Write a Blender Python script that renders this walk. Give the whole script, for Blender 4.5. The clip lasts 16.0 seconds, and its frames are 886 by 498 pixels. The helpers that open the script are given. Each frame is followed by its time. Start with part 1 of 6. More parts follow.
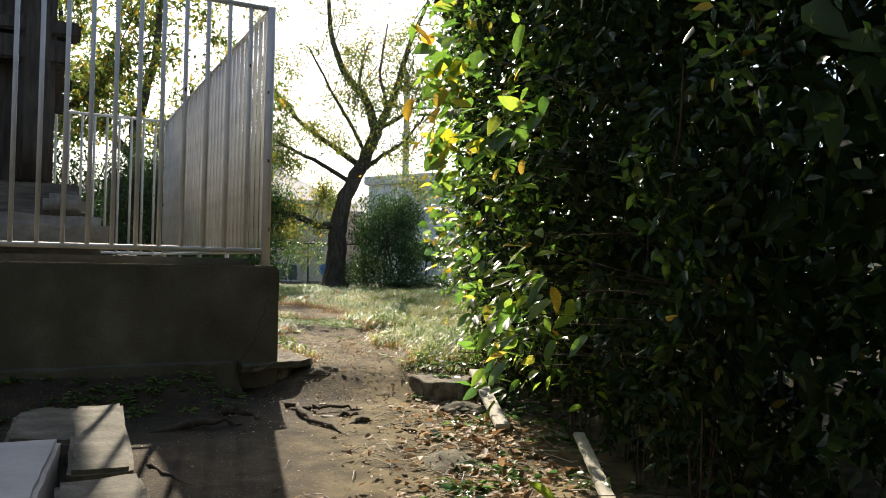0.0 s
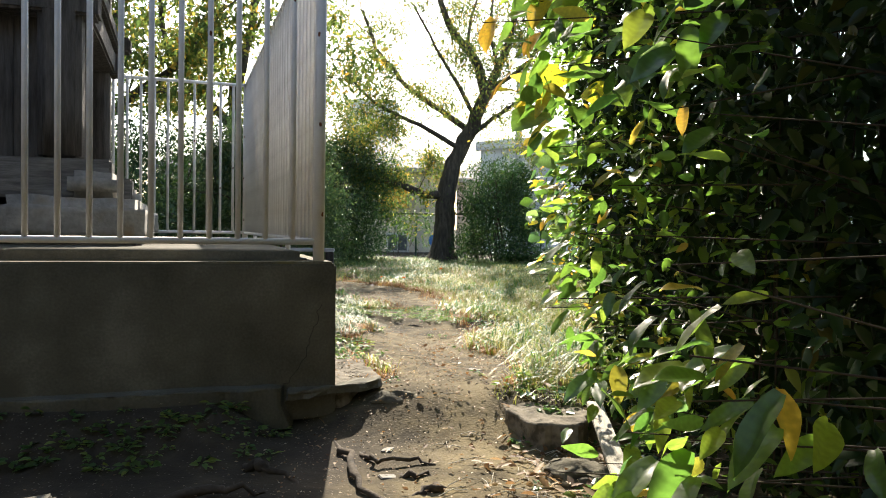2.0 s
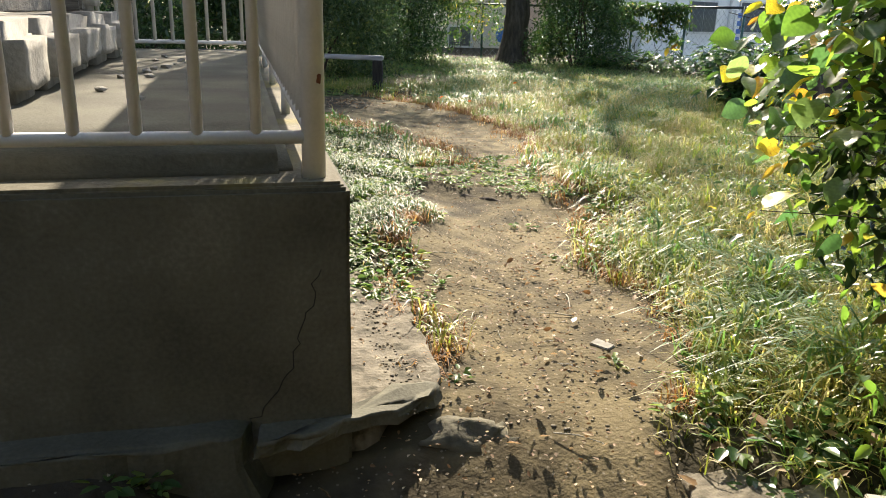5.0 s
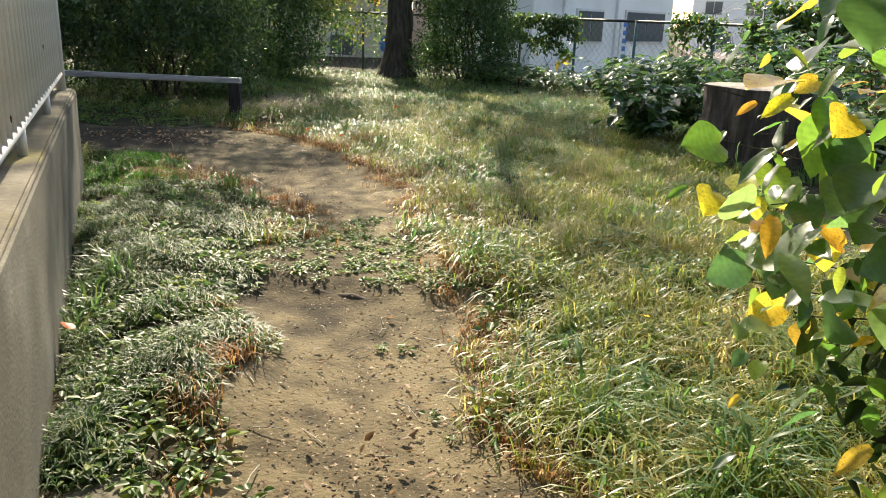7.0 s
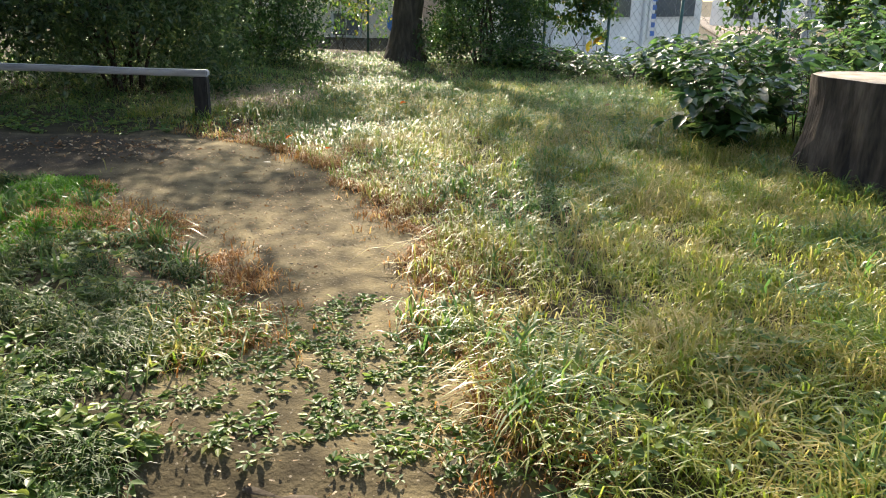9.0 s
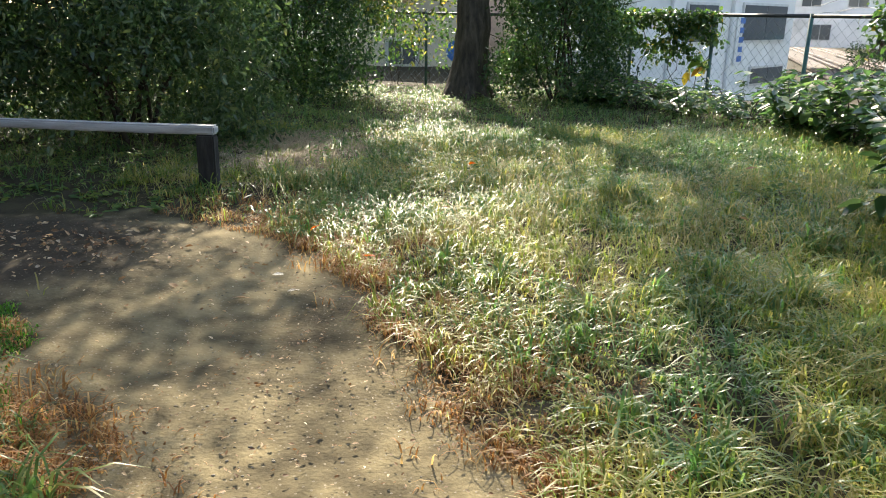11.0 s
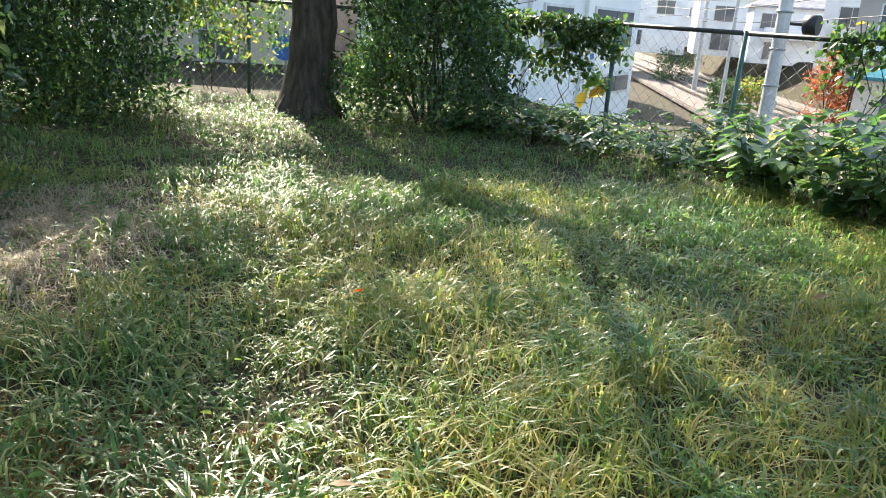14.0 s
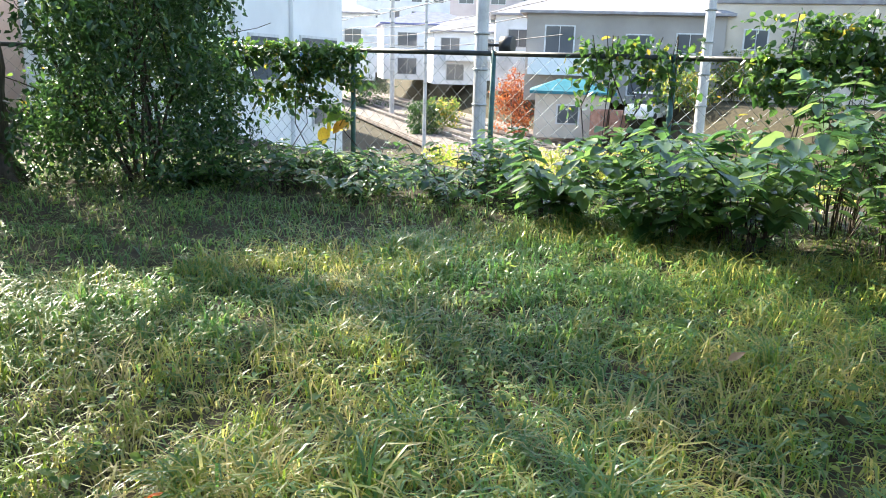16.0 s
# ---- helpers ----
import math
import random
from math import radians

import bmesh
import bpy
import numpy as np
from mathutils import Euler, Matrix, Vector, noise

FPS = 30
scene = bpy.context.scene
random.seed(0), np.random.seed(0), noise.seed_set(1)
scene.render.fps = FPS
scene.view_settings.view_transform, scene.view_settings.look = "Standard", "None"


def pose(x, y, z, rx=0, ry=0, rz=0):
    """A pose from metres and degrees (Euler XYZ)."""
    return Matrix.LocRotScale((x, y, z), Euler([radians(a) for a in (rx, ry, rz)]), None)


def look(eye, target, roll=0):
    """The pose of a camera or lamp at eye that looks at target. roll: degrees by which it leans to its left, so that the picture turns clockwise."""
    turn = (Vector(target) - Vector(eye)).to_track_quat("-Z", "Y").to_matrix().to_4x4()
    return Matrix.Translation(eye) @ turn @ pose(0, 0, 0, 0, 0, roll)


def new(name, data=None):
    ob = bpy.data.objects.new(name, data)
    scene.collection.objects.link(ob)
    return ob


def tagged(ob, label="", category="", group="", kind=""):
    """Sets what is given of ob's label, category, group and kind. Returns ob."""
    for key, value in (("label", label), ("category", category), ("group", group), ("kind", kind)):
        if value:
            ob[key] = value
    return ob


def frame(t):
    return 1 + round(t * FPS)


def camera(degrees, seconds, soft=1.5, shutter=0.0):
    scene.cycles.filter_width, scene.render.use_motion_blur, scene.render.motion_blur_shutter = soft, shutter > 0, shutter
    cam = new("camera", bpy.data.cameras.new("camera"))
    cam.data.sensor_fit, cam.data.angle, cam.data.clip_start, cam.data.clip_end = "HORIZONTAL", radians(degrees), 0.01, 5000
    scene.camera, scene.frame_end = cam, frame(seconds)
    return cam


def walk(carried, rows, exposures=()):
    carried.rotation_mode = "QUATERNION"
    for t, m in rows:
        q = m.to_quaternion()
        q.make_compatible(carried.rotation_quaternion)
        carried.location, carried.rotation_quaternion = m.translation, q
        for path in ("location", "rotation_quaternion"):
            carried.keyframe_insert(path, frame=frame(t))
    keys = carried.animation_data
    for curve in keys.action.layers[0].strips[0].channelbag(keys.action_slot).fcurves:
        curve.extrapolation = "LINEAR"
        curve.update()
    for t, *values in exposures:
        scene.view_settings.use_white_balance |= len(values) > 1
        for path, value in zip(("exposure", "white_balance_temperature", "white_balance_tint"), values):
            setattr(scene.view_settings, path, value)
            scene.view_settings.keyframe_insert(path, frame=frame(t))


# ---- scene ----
cam = camera(60.1, 16.0, soft=1.0)
PATH = [
    (0, (0.75, 0.072, 0.79), (0.866, 2.068, 0.834), 1.2),
    (0.5, (0.84, 0.417, 0.773), (1.11, 2.399, 0.782), 0.7),
    (1, (0.945, 0.756, 0.857), (1.023, 2.754, 0.799), 0.3),
    (1.5, (0.913, 1.23, 0.891), (0.826, 3.227, 0.821), 3.3),
    (2, (0.899, 1.633, 0.973), (0.711, 3.623, 0.92), 0.9),
    (2.5, (0.904, 2.073, 1.02), (0.57, 4.04, 0.876), 1.5),
    (3, (0.889, 2.461, 1.019), (0.4, 4.385, 0.774), 0.3),
    (3.2, (0.813, 2.629, 1.029), (0.31, 4.545, 0.75), 1.0),
    (5.3, (0.436, 4.312, 1.29), (0.18, 6.2, 0.684), 1.3),
    (5.5, (0.443, 4.42, 1.313), (0.224, 6.316, 0.716), 0.8),
    (6, (0.49, 4.795, 1.324), (0.306, 6.698, 0.738), -0.1),
    (6.5, (0.492, 5.165, 1.375), (0.295, 7.065, 0.782), 0.1),
    (7, (0.447, 5.615, 1.42), (0.404, 7.528, 0.838), 2.3),
    (7.5, (0.446, 6.036, 1.416), (0.354, 7.934, 0.792), 1.4),
    (8, (0.441, 6.493, 1.43), (0.305, 8.387, 0.799), 1.9),
    (8.5, (0.391, 7.03, 1.423), (0.353, 8.933, 0.808), 3.5),
    (9, (0.324, 7.584, 1.382), (0.249, 9.479, 0.746), 1.6),
    (9.5, (0.234, 8.126, 1.393), (0.097, 10.013, 0.747), 1.3),
    (10, (0.142, 8.639, 1.427), (0.03, 10.542, 0.82), 1.9),
    (10.2, (0.127, 8.846, 1.395), (-0.014, 10.753, 0.811), 1.4),
    (12.3, (-0.288, 11.186, 1.472), (-0.542, 13.069, 0.848), 1.1),
    (12.5, (-0.306, 11.378, 1.482), (-0.514, 13.262, 0.846), 1.7),
    (13, (-0.374, 11.831, 1.489), (-0.5, 13.725, 0.861), 3.7),
    (13.5, (-0.475, 12.278, 1.5), (-0.537, 14.175, 0.871), 3.6),
    (14, (-0.566, 12.779, 1.47), (-0.319, 14.673, 0.877), 4.1),
    (14.5, (-0.644, 13.299, 1.428), (-0.223, 15.162, 0.835), 4.0),
    (15, (-0.717, 13.699, 1.408), (-0.086, 15.511, 0.841), 2.6),
    (15.5, (-0.707, 13.955, 1.398), (0.073, 15.718, 0.866), 2.2),
    (16, (-0.726, 14.089, 1.41), (0.217, 15.785, 0.924), 1.6),
]
EXPOSURE = [(0.0, 0.75, 7000, 12), (1.0, 1.1, 7000, 12), (2.0, 1.2, 6900, 12), (3.0, 1.28, 6900, 12), (5.5, 1.3, 7200, 12), (7.5, 1.1, 7300, 12), (9.0, 1.3, 7300, 12), (12.5, 1.65, 6900, 10), (14.0, 1.85, 6800, 10), (16.0, 2.05, 6600, 10)]
walk(cam, [(t, look(eye, target, roll)) for t, eye, target, roll in PATH], EXPOSURE)

# ---- daylight: low autumn sun ahead and a little to the left ----
SUN_AZ, SUN_EL = -11.5, 34.0
SUN_DIR = Vector((math.sin(radians(SUN_AZ)) * math.cos(radians(SUN_EL)),
                  math.cos(radians(SUN_AZ)) * math.cos(radians(SUN_EL)), math.sin(radians(SUN_EL))))
world = bpy.data.worlds.new("sky")
scene.world = world
world.use_nodes = True
sky = world.node_tree.nodes.new("ShaderNodeTexSky")
sky.sky_type, sky.sun_disc = "NISHITA", False
sky.sun_elevation, sky.sun_rotation = radians(SUN_EL), radians(SUN_AZ % 360)
sky.air_density, sky.dust_density = 1.0, 1.2
world.node_tree.links.new(sky.outputs[0], world.node_tree.nodes["Background"].inputs[0])
world.node_tree.nodes["Background"].inputs[1].default_value = 0.15
sun = new("sun", bpy.data.lights.new("sun", "SUN"))
sun.data.energy, sun.data.angle, sun.data.color = 5.0, radians(0.6), (1.0, 0.93, 0.8)
sun.matrix_world = look((0, 0, 30), Vector((0, 0, 30)) - SUN_DIR)

rng = np.random.default_rng(7)


# ---- materials ----
def shader(name):
    m = bpy.data.materials.new(name)
    m.use_nodes = True
    nt = m.node_tree
    return m, nt, nt.nodes["Principled BSDF"], nt.nodes.new, nt.links.new


def ramp(node, stops):
    els = node.color_ramp.elements
    while len(els) < len(stops):
        els.new(0.5)
    for e, (p, c) in zip(els, stops):
        e.position, e.color = p, (*c, 1)


def surface(name, stops, scale=4.0, rough=0.8, metal=0.0, bump=0.3, fine=40.0, stain=None, spec=0.4, stretch=(1, 1, 1)):
    """Two scales of noise over a colour ramp, with bump and optional stains."""
    m, nt, bsdf, node, link = shader(name)
    co = node("ShaderNodeTexCoord")
    mp = node("ShaderNodeMapping")
    mp.inputs["Scale"].default_value = stretch
    link(co.outputs["Object"], mp.inputs[0])
    n1, n2 = node("ShaderNodeTexNoise"), node("ShaderNodeTexNoise")
    n1.inputs["Scale"].default_value, n1.inputs["Detail"].default_value = scale, 6
    n2.inputs["Scale"].default_value, n2.inputs["Detail"].default_value = fine, 4
    mix = node("ShaderNodeMath")
    mix.operation = "MULTIPLY_ADD"
    mix.inputs[1].default_value = 0.35
    for n in (n1, n2):
        link(mp.outputs[0], n.inputs[0])
    sub = node("ShaderNodeMath")
    sub.operation = "SUBTRACT"
    sub.inputs[1].default_value = 0.175
    link(n2.outputs[0], mix.inputs[0])
    link(n1.outputs[0], mix.inputs[2])
    link(mix.outputs[0], sub.inputs[0])
    cr = node("ShaderNodeValToRGB")
    ramp(cr, stops)
    link(sub.outputs[0], cr.inputs[0])
    colour = cr.outputs[0]
    if stain:
        n3, r3, mx = node("ShaderNodeTexNoise"), node("ShaderNodeValToRGB"), node("ShaderNodeMix")
        n3.inputs["Scale"].default_value, n3.inputs["Detail"].default_value = stain[1], 5
        link(mp.outputs[0], n3.inputs[0])
        ramp(r3, [(stain[2], (0, 0, 0)), (min(1.0, stain[2] + 0.12), (1, 1, 1))])
        link(n3.outputs[0], r3.inputs[0])
        mx.data_type = "RGBA"
        link(r3.outputs[0], mx.inputs[0])
        link(colour, mx.inputs[6])
        mx.inputs[7].default_value = (*stain[0], 1)
        colour = mx.outputs[2]
    link(colour, bsdf.inputs["Base Color"])
    bsdf.inputs["Roughness"].default_value = rough
    bsdf.inputs["Metallic"].default_value = metal
    bsdf.inputs["Specular IOR Level"].default_value = spec
    if bump:
        b = node("ShaderNodeBump")
        b.inputs["Strength"].default_value, b.inputs["Distance"].default_value = bump, 0.02
        link(mix.outputs[0], b.inputs["Height"])
        link(b.outputs[0], bsdf.inputs["Normal"])
    return m


def leafy(name, stops, through_light=0.45, rough=0.4, spec=0.5, blotch=None, glow=2.3, patch=0.0):
    """Leaf: colour varies from leaf to leaf and, with patch, from clump to clump; light passes through the blade."""
    m, nt, bsdf, node, link = shader(name)
    geo = node("ShaderNodeNewGeometry")
    cr = node("ShaderNodeValToRGB")
    ramp(cr, stops)
    link(geo.outputs["Random Per Island"], cr.inputs[0])
    if patch:
        place, mot, wide = node("ShaderNodeTexCoord"), node("ShaderNodeTexNoise"), node("ShaderNodeMapRange")
        mot.inputs["Scale"].default_value, mot.inputs["Detail"].default_value = 2.6, 3
        wide.inputs["From Min"].default_value, wide.inputs["From Max"].default_value = 0.3, 0.7
        both = node("ShaderNodeMix")
        both.inputs[0].default_value = patch
        link(place.outputs["Object"], mot.inputs[0])
        link(mot.outputs[0], wide.inputs[0])
        link(geo.outputs["Random Per Island"], both.inputs[2])
        link(wide.outputs[0], both.inputs[3])
        link(both.outputs[0], cr.inputs[0])
    colour = cr.outputs[0]
    if blotch:
        co, n3, r3, mx = node("ShaderNodeTexCoord"), node("ShaderNodeTexNoise"), node("ShaderNodeValToRGB"), node("ShaderNodeMix")
        n3.inputs["Scale"].default_value = blotch[1]
        link(co.outputs["Object"], n3.inputs[0])
        ramp(r3, [(blotch[2], (0, 0, 0)), (blotch[2] + 0.1, (1, 1, 1))])
        link(n3.outputs[0], r3.inputs[0])
        mx.data_type = "RGBA"
        link(r3.outputs[0], mx.inputs[0])
        link(colour, mx.inputs[6])
        mx.inputs[7].default_value = (*blotch[0], 1)
        colour = mx.outputs[2]
    link(colour, bsdf.inputs["Base Color"])
    bsdf.inputs["Roughness"].default_value = rough
    bsdf.inputs["Specular IOR Level"].default_value = spec
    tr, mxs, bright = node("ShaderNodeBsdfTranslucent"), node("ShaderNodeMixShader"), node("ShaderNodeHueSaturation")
    # glow lifts the pass-through colour above the blade's own
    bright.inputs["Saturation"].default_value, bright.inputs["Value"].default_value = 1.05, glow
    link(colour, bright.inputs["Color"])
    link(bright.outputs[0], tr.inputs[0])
    mxs.inputs[0].default_value = through_light
    link(bsdf.outputs[0], mxs.inputs[1])
    link(tr.outputs[0], mxs.inputs[2])
    link(mxs.outputs[0], nt.nodes["Material Output"].inputs[0])
    return m


CONCRETE = surface("weathered_concrete", [(0.3, (0.07, 0.066, 0.046)), (0.55, (0.125, 0.118, 0.085)), (0.75, (0.2, 0.188, 0.145))], 2.2, 0.9, bump=0.35, fine=70, stain=((0.09, 0.085, 0.06), 1.3, 0.55))
LEDGE = surface("mossy_concrete", [(0.3, (0.075, 0.066, 0.04)), (0.5, (0.13, 0.115, 0.075)), (0.7, (0.23, 0.205, 0.145))], 3, 0.9, bump=0.4, fine=60, stain=((0.2, 0.17, 0.06), 2.5, 0.52))
AGGREGATE = surface("rough_aggregate", [(0.25, (0.08, 0.068, 0.05)), (0.5, (0.17, 0.148, 0.11)), (0.75, (0.27, 0.238, 0.18))], 9, 0.95, bump=1.0, fine=38, stain=((0.07, 0.062, 0.042), 14.0, 0.54))
WHITE_PAINT = surface("white_railing_paint", [(0.3, (0.62, 0.6, 0.57)), (0.7, (0.78, 0.76, 0.73))], 5, 0.5, bump=0.1, fine=90, stain=((0.35, 0.2, 0.11), 5.0, 0.68))
RUST = surface("rust", [(0.3, (0.09, 0.03, 0.015)), (0.7, (0.2, 0.07, 0.03))], 30, 0.9, bump=0.5)
STONE = surface("carved_stone", [(0.3, (0.2, 0.19, 0.165)), (0.7, (0.4, 0.375, 0.33))], 5, 0.85, bump=0.6, fine=35, stain=((0.28, 0.2, 0.1), 2.0, 0.6))
SLAB_STONE = surface("grey_paving_stone", [(0.3, (0.075, 0.07, 0.05)), (0.55, (0.14, 0.13, 0.1)), (0.75, (0.22, 0.205, 0.17))], 6, 0.9, bump=0.7, fine=50)
OLD_WOOD = surface("weathered_shrine_wood", [(0.3, (0.035, 0.03, 0.026)), (0.7, (0.11, 0.1, 0.088))], 3, 0.85, bump=0.5, fine=14, stretch=(9, 9, 1))
SILL_WOOD = surface("grey_timber", [(0.3, (0.1, 0.095, 0.088)), (0.7, (0.23, 0.22, 0.2))], 3, 0.85, bump=0.5, fine=12, stretch=(1, 9, 9))
RAIL_WOOD = surface("silvered_rail_wood", [(0.3, (0.3, 0.29, 0.29)), (0.7, (0.5, 0.49, 0.49))], 3, 0.7, bump=0.3, fine=30, stretch=(1, 8, 8))
CHARRED = surface("dark_creosoted_wood", [(0.3, (0.012, 0.011, 0.01)), (0.7, (0.045, 0.04, 0.035))], 4, 0.85, bump=0.6, fine=25, stretch=(6, 6, 1))
BARK = surface("tree_bark", [(0.25, (0.03, 0.024, 0.018)), (0.5, (0.075, 0.06, 0.045)), (0.8, (0.15, 0.125, 0.095))], 5, 0.95, bump=1.0, fine=24, stretch=(3, 3, 0.7))
DARK_BARK = surface("shrub_bark", [(0.3, (0.03, 0.022, 0.015)), (0.7, (0.09, 0.07, 0.05))], 9, 0.95, bump=0.6)
STUMP_BARK = surface("stump_bark", [(0.3, (0.03, 0.024, 0.02)), (0.5, (0.085, 0.066, 0.052)), (0.75, (0.19, 0.15, 0.12))], 3, 0.95, bump=1.0, fine=16, stretch=(3, 3, 0.6))
CUT_WOOD = surface("sawn_stump_top", [(0.3, (0.3, 0.24, 0.17)), (0.7, (0.58, 0.5, 0.39))], 6, 0.85, bump=0.5, fine=50)
PLANK = surface("bleached_plank", [(0.3, (0.38, 0.35, 0.28)), (0.7, (0.62, 0.58, 0.49))], 5, 0.8, bump=0.3, stretch=(8, 1, 8))
ROOT = surface("root_bark", [(0.3, (0.035, 0.028, 0.02)), (0.7, (0.11, 0.085, 0.06))], 9, 0.95, bump=0.8)
MOSS_ROCK = surface("mossy_rock", [(0.3, (0.06, 0.055, 0.04)), (0.6, (0.16, 0.145, 0.1)), (0.8, (0.1, 0.12, 0.04))], 6, 0.95, bump=0.9)
GREEN_STEEL = surface("green_fence_paint", [(0.3, (0.03, 0.09, 0.08)), (0.7, (0.07, 0.16, 0.145))], 12, 0.5, bump=0.1)
DARK_STEEL = surface("dark_fence_pipe", [(0.3, (0.02, 0.022, 0.022)), (0.7, (0.05, 0.052, 0.05))], 12, 0.5, bump=0.1)
WIRE = surface("galvanised_wire", [(0.3, (0.2, 0.22, 0.21)), (0.7, (0.36, 0.38, 0.37))], 20, 0.45, metal=0.5, bump=0)
POLE_CONC = surface("concrete_pole", [(0.3, (0.42, 0.41, 0.39)), (0.7, (0.58, 0.57, 0.55))], 3, 0.85, bump=0.15)
WALL_WHITE = surface("white_render", [(0.3, (0.66, 0.66, 0.66)), (0.7, (0.8, 0.8, 0.8))], 0.6, 0.9, bump=0.1, stain=((0.56, 0.56, 0.55), 0.5, 0.6))
WALL_GREY = surface("grey_render", [(0.3, (0.3, 0.275, 0.25)), (0.7, (0.38, 0.35, 0.32))], 0.7, 0.9, bump=0.1)
WALL_BEIGE = surface("beige_render", [(0.3, (0.52, 0.45, 0.36)), (0.7, (0.66, 0.58, 0.48))], 0.7, 0.9, bump=0.1)
WALL_PINK = surface("pinkish_render", [(0.3, (0.5, 0.42, 0.4)), (0.7, (0.6, 0.52, 0.5))], 0.7, 0.9, bump=0.1)
ROOF_BLUE = surface("blue_roof_tiles", [(0.3, (0.1, 0.11, 0.24)), (0.7, (0.18, 0.2, 0.36))], 2, 0.6, bump=0.3)
ROOF_GREY = surface("grey_roof_tiles", [(0.3, (0.22, 0.21, 0.22)), (0.7, (0.36, 0.35, 0.36))], 2, 0.7, bump=0.3)
ROOF_TEAL = surface("teal_sheet_roof", [(0.3, (0.015, 0.12, 0.15)), (0.7, (0.04, 0.2, 0.24))], 2, 0.5, bump=0.1)
BRICK_TONE = surface("terracotta_block", [(0.3, (0.3, 0.15, 0.1)), (0.7, (0.45, 0.25, 0.18))], 5, 0.9)
BALLAST = surface("railway_ballast", [(0.25, (0.07, 0.056, 0.048)), (0.5, (0.15, 0.125, 0.105)), (0.75, (0.26, 0.225, 0.195))], 3, 0.95, bump=0.9, fine=9)
STEEL_RAIL = surface("worn_rail_steel", [(0.3, (0.3, 0.26, 0.24)), (0.7, (0.5, 0.47, 0.45))], 8, 0.4, metal=0.7, bump=0.05)
SLEEPER = surface("sleeper_wood", [(0.3, (0.08, 0.068, 0.055)), (0.7, (0.15, 0.13, 0.11))], 4, 0.9)
BLUE_SIGN = surface("blue_sign_enamel", [(0.3, (0.03, 0.12, 0.4)), (0.7, (0.05, 0.17, 0.5))], 2, 0.4, bump=0)
ORANGE_SIGN = surface("orange_sign", [(0.3, (0.75, 0.35, 0.03)), (0.7, (0.85, 0.45, 0.05))], 2, 0.6, bump=0)
BLACK_PLASTIC = surface("black_housing", [(0.3, (0.015, 0.015, 0.016)), (0.7, (0.03, 0.03, 0.03))], 8, 0.5, bump=0)
CAR_PAINT = surface("white_car_paint", [(0.3, (0.72, 0.72, 0.72)), (0.7, (0.8, 0.8, 0.8))], 1, 0.25, bump=0)
DARK_GLASS, _, _b, _, _ = shader("window_glass")
_b.inputs["Base Color"].default_value, _b.inputs["Roughness"].default_value = (0.1, 0.11, 0.12, 1), 0.08
ALU = surface("window_frame_aluminium", [(0.3, (0.5, 0.5, 0.5)), (0.7, (0.66, 0.66, 0.66))], 6, 0.45, metal=0.3, bump=0)

G_DARK = leafy("evergreen_leaf", [(0.0, (0.018, 0.045, 0.012)), (0.5, (0.03, 0.07, 0.02)), (0.85, (0.05, 0.105, 0.03)), (1.0, (0.12, 0.16, 0.04))], 0.3, 0.32, 0.5)
# inner and outer hedge leaves darkened for shade; the bright copy stands for sunlight
G_SHADED_INNER = leafy("inner_hedge_leaf", [(0.0, (0.015, 0.035, 0.01)), (0.6, (0.025, 0.055, 0.015)), (1.0, (0.05, 0.08, 0.02))], 0.12, 0.5, 0.2)
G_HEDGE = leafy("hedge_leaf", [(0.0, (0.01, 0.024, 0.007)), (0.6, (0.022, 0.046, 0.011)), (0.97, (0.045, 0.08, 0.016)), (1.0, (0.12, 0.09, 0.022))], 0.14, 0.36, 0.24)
G_SUNLIT = leafy("bright_hedge_leaf", [(0.0, (0.04, 0.09, 0.018)), (0.6, (0.08, 0.145, 0.025)), (0.93, (0.14, 0.19, 0.03)), (1.0, (0.3, 0.2, 0.04))], 0.55, 0.3, 0.6, glow=3.2)
G_YELLOW = leafy("yellowing_vine_leaf", [(0.0, (0.36, 0.36, 0.04)), (0.6, (0.42, 0.3, 0.05)), (1.0, (0.3, 0.14, 0.03))], 0.5, 0.45, 0.4, blotch=((0.22, 0.09, 0.03), 18.0, 0.6))
G_CREEPER = leafy("creeper_leaf", [(0.0, (0.025, 0.06, 0.016)), (0.6, (0.05, 0.1, 0.024)), (0.93, (0.1, 0.16, 0.03)), (1.0, (0.3, 0.22, 0.04))], 0.45, 0.32, 0.6)
G_SHRUB = leafy("grey_green_shrub_leaf", [(0.0, (0.028, 0.058, 0.02)), (0.5, (0.05, 0.092, 0.032)), (0.85, (0.085, 0.13, 0.045)), (1.0, (0.17, 0.19, 0.065))], 0.42, 0.3, 0.7)
G_TREE = leafy("autumn_tree_leaf", [(0.0, (0.04, 0.07, 0.02)), (0.55, (0.085, 0.115, 0.03)), (0.85, (0.16, 0.155, 0.04)), (1.0, (0.3, 0.19, 0.04))], 0.6, 0.5, 0.4, glow=2.8)
G_BROAD = leafy("broad_weed_leaf", [(0.0, (0.035, 0.08, 0.026)), (0.6, (0.065, 0.13, 0.04)), (1.0, (0.14, 0.2, 0.065))], 0.4, 0.26, 0.9)
G_WEED = leafy("small_weed_leaf", [(0.0, (0.055, 0.11, 0.035)), (0.6, (0.105, 0.17, 0.05)), (1.0, (0.2, 0.24, 0.055))], 0.42, 0.42, 0.3)
G_GRASS = leafy("meadow_grass", [(0.0, (0.075, 0.15, 0.022)), (0.4, (0.165, 0.21, 0.036)), (0.66, (0.3, 0.265, 0.08)), (1.0, (0.46, 0.39, 0.21))], 0.5, 0.4, 0.4, patch=0.5)
